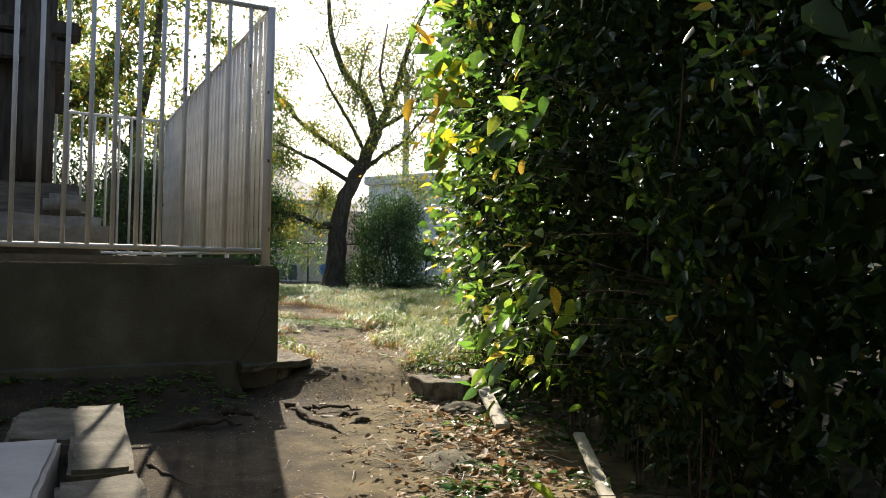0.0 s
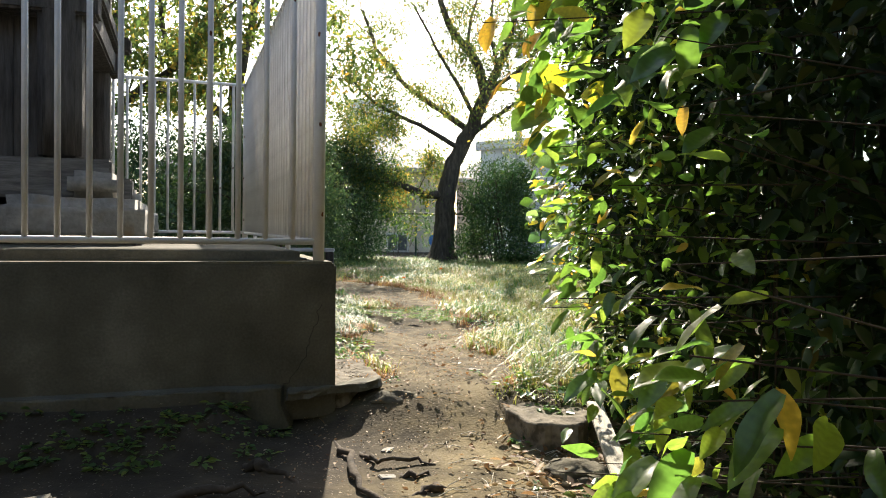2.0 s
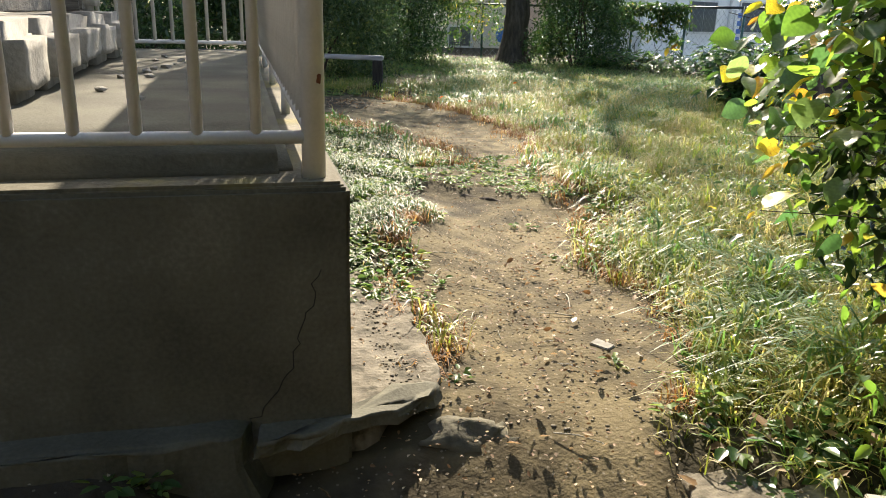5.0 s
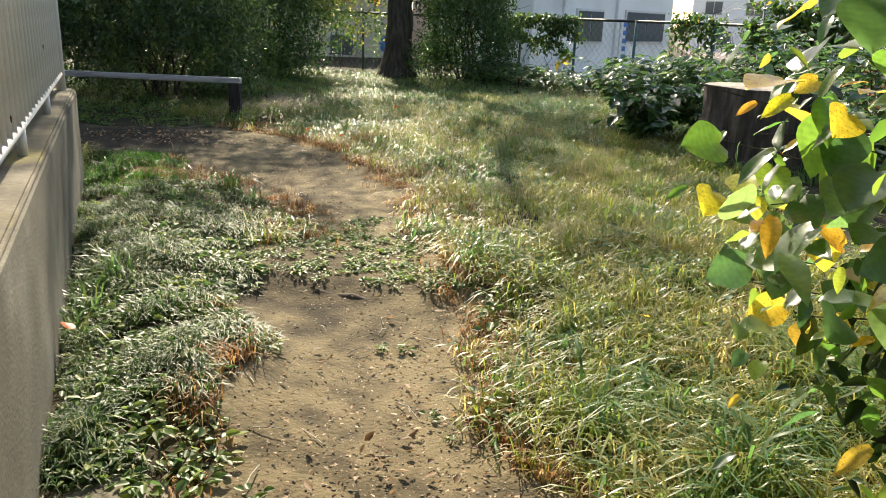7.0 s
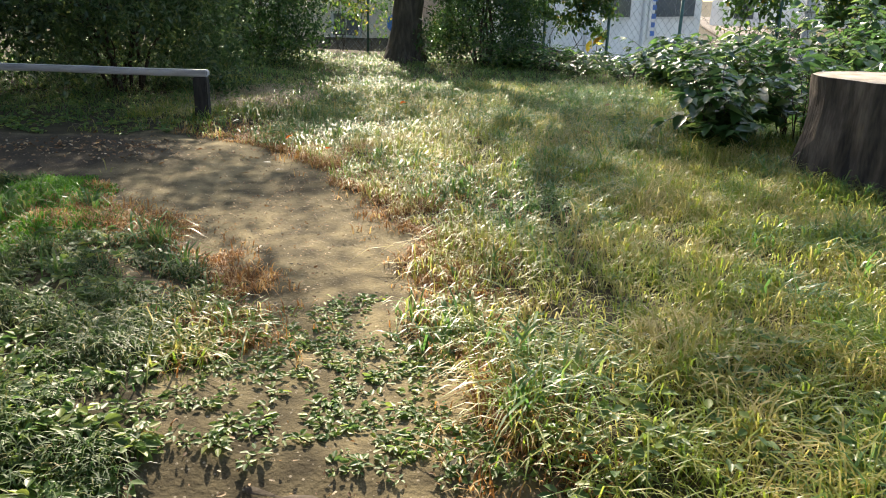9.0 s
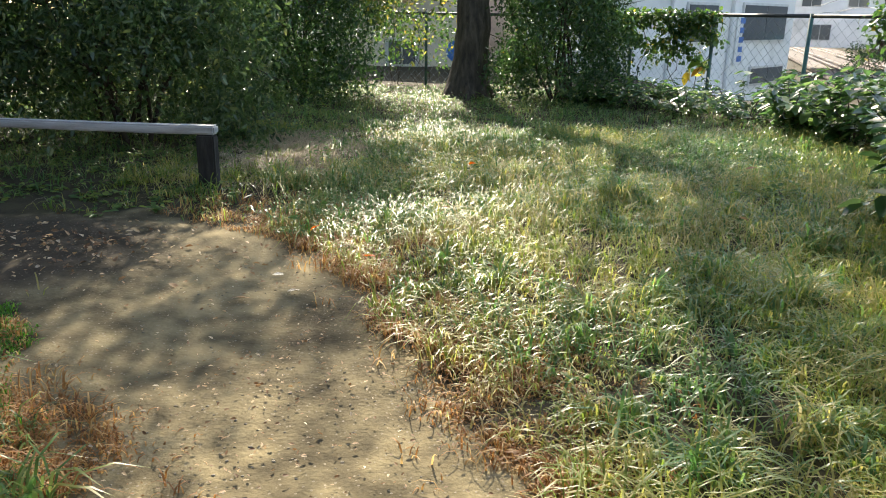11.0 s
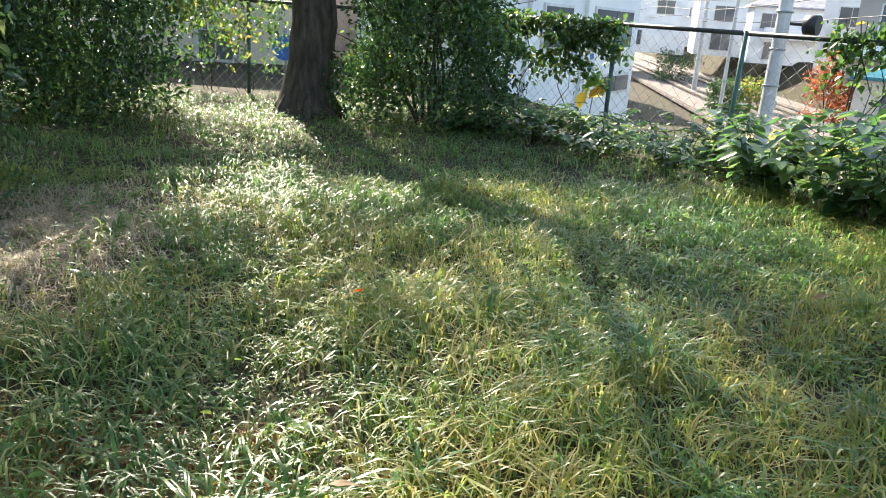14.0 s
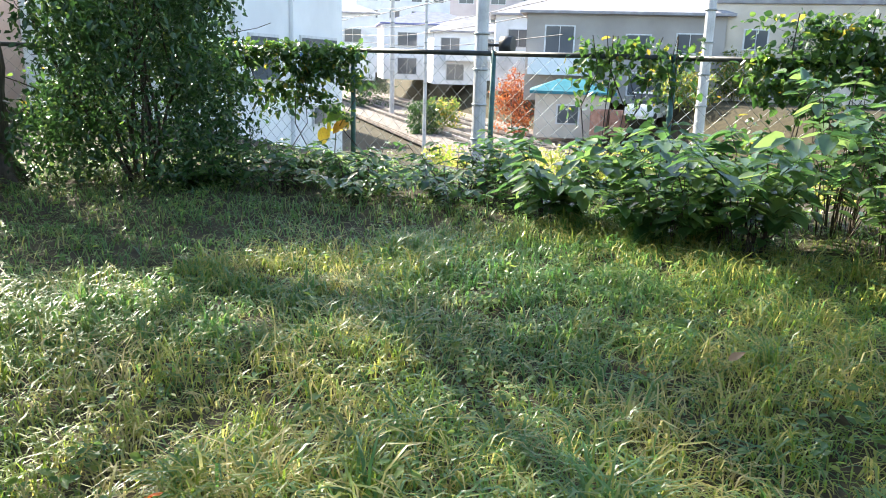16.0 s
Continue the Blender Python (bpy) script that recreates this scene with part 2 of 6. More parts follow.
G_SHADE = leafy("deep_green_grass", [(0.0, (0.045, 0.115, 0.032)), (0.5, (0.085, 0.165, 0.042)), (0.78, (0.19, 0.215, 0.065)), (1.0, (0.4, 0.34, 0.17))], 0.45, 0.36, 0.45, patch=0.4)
G_MONDO = leafy("dark_bank_grass", [(0.0, (0.025, 0.06, 0.02)), (0.6, (0.05, 0.1, 0.03)), (0.93, (0.11, 0.16, 0.04)), (1.0, (0.3, 0.26, 0.12))], 0.36, 0.45, 0.3)
G_DRY = leafy("dry_russet_grass", [(0.0, (0.14, 0.065, 0.025)), (0.5, (0.25, 0.125, 0.045)), (0.8, (0.34, 0.21, 0.08)), (1.0, (0.44, 0.32, 0.15))], 0.4, 0.6, 0.3)
G_MOSS = leafy("lush_low_grass", [(0.0, (0.04, 0.13, 0.015)), (0.6, (0.07, 0.2, 0.02)), (1.0, (0.13, 0.26, 0.03))], 0.45, 0.4, 0.4)
G_LITTER = leafy("fallen_leaf", [(0.0, (0.1, 0.055, 0.028)), (0.4, (0.2, 0.115, 0.055)), (0.75, (0.36, 0.25, 0.14)), (1.0, (0.5, 0.42, 0.3))], 0.25, 0.6, 0.3)
G_RED = leafy("red_fallen_leaf", [(0.0, (0.55, 0.08, 0.02)), (1.0, (0.6, 0.16, 0.03))], 0.4, 0.45, 0.4)
G_PALE = leafy("pale_fallen_leaf", [(0.0, (0.55, 0.5, 0.4)), (1.0, (0.68, 0.64, 0.55))], 0.2, 0.55, 0.4)
STRAW = leafy("cut_straw", [(0.0, (0.22, 0.17, 0.11)), (0.5, (0.36, 0.29, 0.19)), (1.0, (0.48, 0.41, 0.29))], 0.2, 0.7, 0.3)
G_MAPLE = leafy("red_autumn_foliage", [(0.0, (0.14, 0.035, 0.02)), (1.0, (0.26, 0.1, 0.04))], 0.4, 0.5, 0.4)


# ---- mesh builders ----
def part(name, bm, material, parent=None, label=""):
    """Links a bmesh as one mesh object, under its thing if one is given."""
    me = bpy.data.meshes.new(name)
    bm.to_mesh(me)
    bm.free()
    return mesh_part(name, me, material, parent, label)


def mesh_part(name, me, material, parent=None, label=""):
    if not me.materials:
        me.materials.append(material)
    ob = new(name, me)
    if parent is not None:
        ob.parent = parent
    if label:
        tagged(ob, label)
    return ob


def np_mesh(name, verts, quads=None, tris=None, smooth=False):
    me = bpy.data.meshes.new(name)
    verts = np.asarray(verts, dtype=np.float32).reshape(-1, 3)
    quads = np.zeros((0, 4), int) if quads is None else np.asarray(quads, dtype=np.int32).reshape(-1, 4)
    tris = np.zeros((0, 3), int) if tris is None else np.asarray(tris, dtype=np.int32).reshape(-1, 3)
    me.vertices.add(len(verts))
    me.vertices.foreach_set("co", verts.ravel())
    loops = np.concatenate([quads.ravel(), tris.ravel()]).astype(np.int32)
    me.loops.add(len(loops))
    me.loops.foreach_set("vertex_index", loops)
    starts = np.concatenate([np.arange(len(quads)) * 4, len(quads) * 4 + np.arange(len(tris)) * 3]).astype(np.int32)
    me.polygons.add(len(starts))
    me.polygons.foreach_set("loop_start", starts)
    if smooth:
        me.polygons.foreach_set("use_smooth", np.ones(len(starts), dtype=bool))
    me.update(calc_edges=True)
    return me


def box_bm(size, at=(0, 0, 0), bevel=0.0, bm=None, turn=None):
    """A box with its base centre at 'at'."""
    own = bmesh.new()
    bmesh.ops.create_cube(own, size=1)
    bmesh.ops.scale(own, vec=size, verts=own.verts)
    if bevel:
        bmesh.ops.bevel(own, geom=list(own.edges), offset=bevel, segments=2, affect="EDGES")
    bmesh.ops.translate(own, vec=(0, 0, size[2] / 2), verts=own.verts)
    m = Matrix.Translation(at) @ (turn or Matrix())
    bmesh.ops.transform(own, matrix=m, verts=own.verts)
    if bm is None:
        return own
    me = bpy.data.meshes.new("tmp")
    own.to_mesh(me)
    own.free()
    bm.from_mesh(me)
    bpy.data.meshes.remove(me)
    return bm


def tube_arrays(points, radii, sides=6, offset=0, caps=True):
    """Rings round a polyline; returns verts and quads."""
    pts = np.asarray(points, float)
    n = len(pts)
    tang = np.gradient(pts, axis=0)
    tang /= np.linalg.norm(tang, axis=1)[:, None] + 1e-9
    ref = np.array([0.0, 0.0, 1.0]) if abs(tang[0, 2]) < 0.9 else np.array([1.0, 0.0, 0.0])
    a = np.cross(tang, ref)
    a /= np.linalg.norm(a, axis=1)[:, None] + 1e-9
    b = np.cross(tang, a)
    ang = np.linspace(0, 2 * np.pi, sides, endpoint=False)
    ring = a[:, None] * np.cos(ang)[None, :, None] + b[:, None] * np.sin(ang)[None, :, None]
    verts = (pts[:, None] + ring * np.asarray(radii, float)[:, None, None]).reshape(-1, 3)
    i, j = np.meshgrid(np.arange(n - 1), np.arange(sides), indexing="ij")
    k = (j + 1) % sides
    quads = np.stack([i * sides + j, i * sides + k, (i + 1) * sides + k, (i + 1) * sides + j], -1).reshape(-1, 4)
    return verts, quads + offset


class Tubes:
    """Collects many tubes into one mesh."""
    def __init__(self):
        self.v, self.q, self.n = [], [], 0

    def add(self, points, radii, sides=6):
        v, q = tube_arrays(points, radii, sides, self.n)
        self.v.append(v), self.q.append(q)
        self.n += len(v)

    def mesh(self, name, smooth=True):
        return np_mesh(name, np.concatenate(self.v), np.concatenate(self.q), smooth=smooth)


def rod(name, p, q, r, material, parent=None, sides=10, label=""):
    """A straight closed round bar."""
    p, q = Vector(p), Vector(q)
    bm = bmesh.new()
    bmesh.ops.create_cone(bm, cap_ends=True, segments=sides, radius1=r, radius2=r, depth=(q - p).length)
    turn = (q - p).to_track_quat("Z", "Y").to_matrix().to_4x4()
    bmesh.ops.transform(bm, matrix=Matrix.Translation((p + q) / 2) @ turn, verts=bm.verts)
    for f in bm.faces:
        f.smooth = len(f.verts) == 4
    return part(name, bm, material, parent, label)


def unit(v):
    return v / (np.linalg.norm(v, axis=-1, keepdims=True) + 1e-9)


def leaf_mesh(name, pos, axis, normal, length, ratio=0.5, fold=0.12, droop=0.15):
    """Folded leaf blades, two quads each."""
    pos, axis = np.asarray(pos, float), unit(np.asarray(axis, float))
    side = unit(np.cross(axis, np.asarray(normal, float)))
    nrm = np.cross(side, axis)
    L = np.asarray(length, float)[:, None] * np.ones((len(pos), 1))
    w = L * ratio * 0.5
    down = np.array([0, 0, -1.0])
    v = np.stack([
        pos,
        pos + axis * L * 0.28 - side * w * 0.9 + nrm * L * fold,
        pos + axis * L * 0.66 - side * w * 0.72 + nrm * L * fold * 0.6 + down * L * droop * 0.5,
        pos + axis * L + down * L * droop,
        pos + axis * L * 0.66 + side * w * 0.72 + nrm * L * fold * 0.6 + down * L * droop * 0.5,
        pos + axis * L * 0.28 + side * w * 0.9 + nrm * L * fold], 1)
    base = np.arange(len(pos))[:, None] * 6
    q = np.concatenate([base + np.array([0, 1, 2, 3]), base + np.array([0, 3, 4, 5])], 0)
    return np_mesh(name, v, q)


def round_leaf_mesh(name, pos, axis, normal, length, ratio=0.5, fold=0.1, droop=0.15):
    """Leaf blades with a rounded outline, for plants that the walk passes closely."""
    pos, axis = np.asarray(pos, float), unit(np.asarray(axis, float))
    side = unit(np.cross(axis, np.asarray(normal, float)))
    nrm = np.cross(side, axis)
    L = np.asarray(length, float)[:, None] * np.ones((len(pos), 1))
    w, down = L * ratio * 0.5, np.array([0, 0, -1.0])

    def rim(s, k, sgn):
        return pos + axis * L * s + sgn * side * w * k + nrm * L * fold * k + down * L * droop * s * s

    v = np.stack([pos, rim(0.16, 0.68, -1), rim(0.42, 1.0, -1), rim(0.74, 0.66, -1), pos + axis * L + down * L * droop,
                  rim(0.74, 0.66, 1), rim(0.42, 1.0, 1), rim(0.16, 0.68, 1)], 1)
    b = np.arange(len(pos))[:, None] * 8
    q = np.concatenate([b + np.array([0, 1, 2, 3]), b + np.array([0, 5, 6, 7])], 0)
    t = np.concatenate([b + np.array([0, 3, 4]), b + np.array([0, 4, 5])], 0)
    return np_mesh(name, v, q, t)


def blade_mesh(name, pos, heading, length, width, lean):
    """Bent grass blades: two quads and a tip."""
    pos = np.asarray(pos, float)
    n = len(pos)
    h = np.stack([np.cos(heading), np.sin(heading), np.zeros(n)], 1)
    s = np.stack([-np.sin(heading), np.cos(heading), np.zeros(n)], 1)
    L, W, up = length[:, None], width[:, None], np.array([0, 0, 1.0])
    k = lean[:, None]
    p1 = pos + up * L * (0.5 - 0.12 * k) + h * L * 0.22 * k
    p2 = pos + up * L * (0.82 - 0.42 * k) + h * L * 0.58 * k
    p3 = pos + up * L * (0.98 - 0.78 * k) + h * L * 0.98 * k
    v = np.stack([pos - s * W, pos + s * W, p1 - s * W, p1 + s * W, p2 - s * W * 0.7, p2 + s * W * 0.7, p3], 1)
    b = np.arange(n)[:, None] * 7
    q = np.concatenate([b + np.array([0, 1, 3, 2]), b + np.array([2, 3, 5, 4])], 0)
    return np_mesh(name, v, q, b + np.array([4, 5, 6]))


def rand_dirs(n, up=0.0):
    d = rng.normal(size=(n, 3))
    d[:, 2] += up
    return unit(d)


# ---- ground ----
# the walls of the raised platform run along U (front) and V (depth) from the corner C
TH = radians(24.3)
U, V = np.array([math.cos(TH), math.sin(TH)]), np.array([-math.sin(TH), math.cos(TH)])
C = np.array([-0.19, 6.24])
PW, PD = 6.2, 6.0          # platform width and depth
TOP, SLAB = 0.75, 0.815     # ledge and inner slab heights


def plat(u, v, z=0.0):
    p = C + u * U + v * V
    return (p[0], p[1], z)


def local(x, y):
    dx, dy = x - C[0], y - C[1]
    return dx * U[0] + dy * U[1], dx * V[0] + dy * V[1]


def step(a, b, x):
    t = np.clip((x - a) / (b - a), 0, 1)
    return t * t * (3 - 2 * t)


# fence posts, and the lot's outer edge behind them
FENCE_R = [(1.62, 23.9), (2.68, 22.44), (3.62, 20.95), (4.66, 19.46), (5.68, 17.95), (6.7, 16.45), (7.7, 14.95), (8.7, 13.4), (9.7, 11.9)]
FENCE_L = [(1.62, 23.9), (-0.3, 24.5), (-2.15, 25.0), (-4.1, 25.5), (-6.1, 26.0), (-8.1, 26.5), (-10.1, 27.0)]


def beyond_fence(x, y):
    """Metres past the fence on the railway side."""
    return ((x - 2.68) * 0.82 + (y - 22.44) * 0.57) * step(1.0, 4.0, x)


def ground_z(x, y):
    x, y = np.asarray(x, float), np.asarray(y, float)
    u, v = local(x, y)
    z = -0.24 + 0.19 * step(5.9, 6.6, y + 0.12 * np.sin(x * 2))
    z = z + 0.06 * step(9.35, 9.6, y) + 0.05 * step(11, 16, y)
    z = z + 0.1 * np.exp(-((u - 0.55) / 0.45) ** 2) * step(1.0, 2.2, v) * step(7.5, 5.5, v) * (u > -0.3)   # bank by the wall
    z = z + 0.2 * step(-0.75, -0.1, v) * step(-0.3, -0.7, u) * (v < 0.3)      # earth against the front wall
    z = z + 0.07 * step(0.7, 2.2, x) * step(6.5, 8, y)
    z = z + 0.02 * np.sin(x * 1.7 + y * 0.9) * np.sin(y * 1.3 - x) * step(5.5, 8, y)
    z = z + 0.012 * np.sin(x * 5.1 + 1.3) * np.sin(y * 4.3)
    b = beyond_fence(x, y)
    # the cutting with the railway, and the bank of houses beyond it
    s = (x - 22.2) * 0.978 - (y - 46.9) * 0.209
    return z - step(0.6, 6.0, b) * (3.55 - 2.85 * step(5.2, 8.5, s) * step(20, 24, b))


PATH_C = np.array([(-4, 0.6, 9), (5.6, 0.5, 9), (6.3, 0.46, 0.5), (6.8, 0.45, 0.4), (7.4, 0.33, 0.42), (8.1, 0.16, 0.48), (9.2, -0.12, 0.56), (10.1, -0.1, 0.4), (10.65, -0.26, 0.43),
                   (11.4, -0.66, 0.6), (12.3, -1.07, 0.83), (13.2, -1.6, 0.92), (13.9, -2.1, 0.8), (14.25, -2.5, 0.8), (14.6, -2.7, 0.0), (60, -2.7, -2)])


def soil_mask(x, y):
    """1 on trodden earth, 0 in the grass."""
    cx, hw = np.interp(y, PATH_C[:, 0], PATH_C[:, 1]), np.interp(y, PATH_C[:, 0], PATH_C[:, 2])
    wob = 0.12 * np.sin(y * 3.1 + x) + 0.07 * np.sin(y * 7.3 - 2 * x)
    a = step(0.2, -0.15, np.abs(x - cx) - hw + wob)
    patch = step(1.15, 0.8, np.hypot((x + 3.5) / 1.7, (y - 13.65) / 0.82) + wob * 0.6)
    front = step(6.3, 5.7, y + 0.1 * np.sin(3 * x)) * step(1.75, 1.35, x)
    return np.maximum(np.maximum(a, patch), front)


def on_platform(x, y, m=0.0):
    u, v = local(x, y)
    return (u < m) & (u > -PW - m) & (v > -m) & (v < PD + m)


xs = np.concatenate([-np.geomspace(600, 8, 22), np.arange(-7.6, 7.7, 0.13), np.arange(8.2, 60, 1.1), np.geomspace(61, 600, 14)])
ys = np.concatenate([-np.geomspace(600, 4, 18), np.arange(-3.7, 26, 0.13), np.arange(26.6, 130, 1.6), np.geomspace(132, 900, 16)])
gx, gy = np.meshgrid(xs, ys)
gz = ground_z(gx, gy)
gz = np.where(on_platform(gx, gy, -0.15), -0.3, gz)
nx, ny = len(xs), len(ys)
ii, jj = np.meshgrid(np.arange(ny - 1), np.arange(nx - 1), indexing="ij")
gq = np.stack([ii * nx + jj, ii * nx + jj + 1, (ii + 1) * nx + jj + 1, (ii + 1) * nx + jj], -1)
gme = np_mesh("ground", np.stack([gx, gy, gz], -1), gq, smooth=True)
att = gme.attributes.new("soil", "FLOAT", "POINT")
att.data.foreach_set("value", soil_mask(gx, gy).astype(np.float32).ravel())
# soil painted darker for shade before the platform and by the wooden rail
shade_wet = np.maximum(step(6.6, 5.6, gy + 0.2 * np.sin(gx * 2.3)) * step(0.75, -0.1, gx + 0.15 * np.sin(gy * 3)), step(1.2, 0.7, np.hypot((gx + 3.6) / 1.6, (gy - 13.7) / 0.85)))
# a mildly damper brown along the path
shade_wet = np.maximum(shade_wet, 0.3 * step(5.6, 6.4, gy) * step(9.6, 8.6, gy + 0.3 * np.sin(gx * 4)))
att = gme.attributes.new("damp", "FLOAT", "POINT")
att.data.foreach_set("value", shade_wet.astype(np.float32).ravel())


def earth():
    m, nt, bsdf, node, link = shader("trodden_earth_and_turf")
    co, at = node("ShaderNodeTexCoord"), node("ShaderNodeAttribute")
    at.attribute_name = "soil"
    big, mid, fine = (node("ShaderNodeTexNoise") for _ in range(3))
    for n, s, d in ((big, 0.9, 5), (mid, 6.0, 6), (fine, 55.0, 5)):
        n.inputs["Scale"].default_value, n.inputs["Detail"].default_value = s, d
        link(co.outputs["Object"], n.inputs[0])
    soil, turf, stone = node("ShaderNodeValToRGB"), node("ShaderNodeValToRGB"), node("ShaderNodeValToRGB")
    ramp(soil, [(0.36, (0.045, 0.036, 0.02)), (0.47, (0.12, 0.097, 0.054)), (0.58, (0.225, 0.182, 0.1))])
    ramp(turf, [(0.3, (0.03, 0.025, 0.014)), (0.6, (0.06, 0.05, 0.027)), (0.8, (0.04, 0.045, 0.016))])
    sm = node("ShaderNodeMath")
    sm.operation = "MULTIPLY_ADD"
    sm.inputs[1].default_value = 0.5
    half = node("ShaderNodeMath")
    half.operation = "MULTIPLY"
    half.inputs[1].default_value = 0.5
    link(big.outputs[0], half.inputs[0])
    link(mid.outputs[0], sm.inputs[0])
    link(half.outputs[0], sm.inputs[2])
    link(sm.outputs[0], soil.inputs[0])
    link(mid.outputs[0], turf.inputs[0])
    # loose grit on the trodden earth
    vor, gr = node("ShaderNodeTexVoronoi"), node("ShaderNodeMath")
    vor.inputs["Scale"].default_value = 38
    link(co.outputs["Object"], vor.inputs["Vector"])
    gr.operation = "LESS_THAN"
    gr.inputs[1].default_value = 0.17
    link(vor.outputs["Distance"], gr.inputs[0])
    gritty = node("ShaderNodeMix")
    gritty.data_type = "RGBA"
    pick = node("ShaderNodeMath")
    pick.operation = "MULTIPLY"
    link(gr.outputs[0], pick.inputs[0])
    link(fine.outputs[0], pick.inputs[1])
    link(pick.outputs[0], gritty.inputs[0])
    # darker soil ramp for the painted shade and the damp path
    damp, dm = node("ShaderNodeAttribute"), node("ShaderNodeMix")
    damp.attribute_name = "damp"
    dm.data_type = "RGBA"
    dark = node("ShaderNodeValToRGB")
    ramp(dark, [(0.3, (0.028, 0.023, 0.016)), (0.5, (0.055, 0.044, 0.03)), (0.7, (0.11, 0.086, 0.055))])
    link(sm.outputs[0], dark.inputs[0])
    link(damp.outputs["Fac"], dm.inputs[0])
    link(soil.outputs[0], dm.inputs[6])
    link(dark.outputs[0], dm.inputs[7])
    link(dm.outputs[2], gritty.inputs[6])
    gritty.inputs[7].default_value = (0.3, 0.26, 0.2, 1)
    add = node("ShaderNodeMath")
    add.operation = "ADD"
    jit = node("ShaderNodeMath")
    jit.operation = "MULTIPLY_ADD"
    jit.inputs[1].default_value, jit.inputs[2].default_value = 0.9, -0.45
    link(mid.outputs[0], jit.inputs[0])
    link(at.outputs["Fac"], add.inputs[0])
    link(jit.outputs[0], add.inputs[1])
    edge = node("ShaderNodeValToRGB")
    ramp(edge, [(0.35, (0, 0, 0)), (0.6, (1, 1, 1))])
    link(add.outputs[0], edge.inputs[0])
    mx = node("ShaderNodeMix")
    mx.data_type = "RGBA"
    link(edge.outputs[0], mx.inputs[0])
    link(turf.outputs[0], mx.inputs[6])
    link(gritty.outputs[2], mx.inputs[7])
    link(mx.outputs[2], bsdf.inputs["Base Color"])
    bsdf.inputs["Roughness"].default_value = 0.95
    bsdf.inputs["Specular IOR Level"].default_value = 0.2
    hs, bp = node("ShaderNodeMath"), node("ShaderNodeBump")
    hs.operation = "ADD"
    link(mid.outputs[0], hs.inputs[0])
    link(fine.outputs[0], hs.inputs[1])
    bp.inputs["Strength"].default_value, bp.inputs["Distance"].default_value = 0.55, 0.013
    link(hs.outputs[0], bp.inputs["Height"])
    link(bp.outputs[0], bsdf.inputs["Normal"])
    return m


EARTH = earth()
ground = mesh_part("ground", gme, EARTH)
tagged(ground, "bare trodden earth path through rough turf", "ground", kind="structure")


# ---- raised platform with its railing ----
TURN = Matrix.Rotation(TH, 4, "Z")


def empty(name, at=(0, 0, 0), turn=None):
    ob = new(name)
    ob.matrix_world = Matrix.Translation(at) @ (turn or Matrix())
    return ob


def rough_box(size, at, cuts=(6, 2, 2), amount=0.012, bevel=0.02, seed=0, turn=None):
    """A box with worn edges and an uneven surface."""
    bm = bmesh.new()
    bmesh.ops.create_cube(bm, size=1)
    bmesh.ops.scale(bm, vec=size, verts=bm.verts)
    bmesh.ops.bevel(bm, geom=list(bm.edges), offset=bevel, segments=2, affect="EDGES")
    bmesh.ops.subdivide_edges(bm, edges=[e for e in bm.edges if e.calc_length() > 0.12], cuts=cuts[0], use_grid_fill=True)
    for w in bm.verts:
        k = noise.noise_vector(w.co * 2.3 + Vector((seed * 7.1, seed, 0))) * amount + noise.noise_vector(w.co * 9 + Vector((seed, 3, 1))) * amount * 0.5
        w.co += k
    for f in bm.faces:
        f.smooth = bevel > 0.03
    bmesh.ops.transform(bm, matrix=Matrix.Translation((at[0], at[1], at[2] + size[2] / 2)) @ (turn or Matrix()), verts=bm.verts)
    return bm


platform = empty("raised_platform", plat(0, 0), TURN)
tagged(platform, "weathered grey concrete platform with cracked corner under a shrine", "platform", kind="structure")
part("retaining_wall", rough_box((PW, PD, TOP - 0.004 + 0.2), (-PW / 2, PD / 2, -0.2), (7, 2, 2), 0.004, 0.012, 1), CONCRETE, platform)
part("ledge_cap", rough_box((PW - 0.03, PD - 0.03, 0.03), (-PW / 2, PD / 2, TOP - 0.022), (7, 2, 2), 0.004, 0.01, 2), LEDGE, platform, "mossy concrete ledge along the top of the wall")
part("inner_slab", rough_box((PW - 0.3, PD - 0.3, SLAB - TOP + 0.05), (-PW / 2, PD / 2, TOP - 0.05), (7, 2, 2), 0.004, 0.045, 3), CONCRETE, platform)


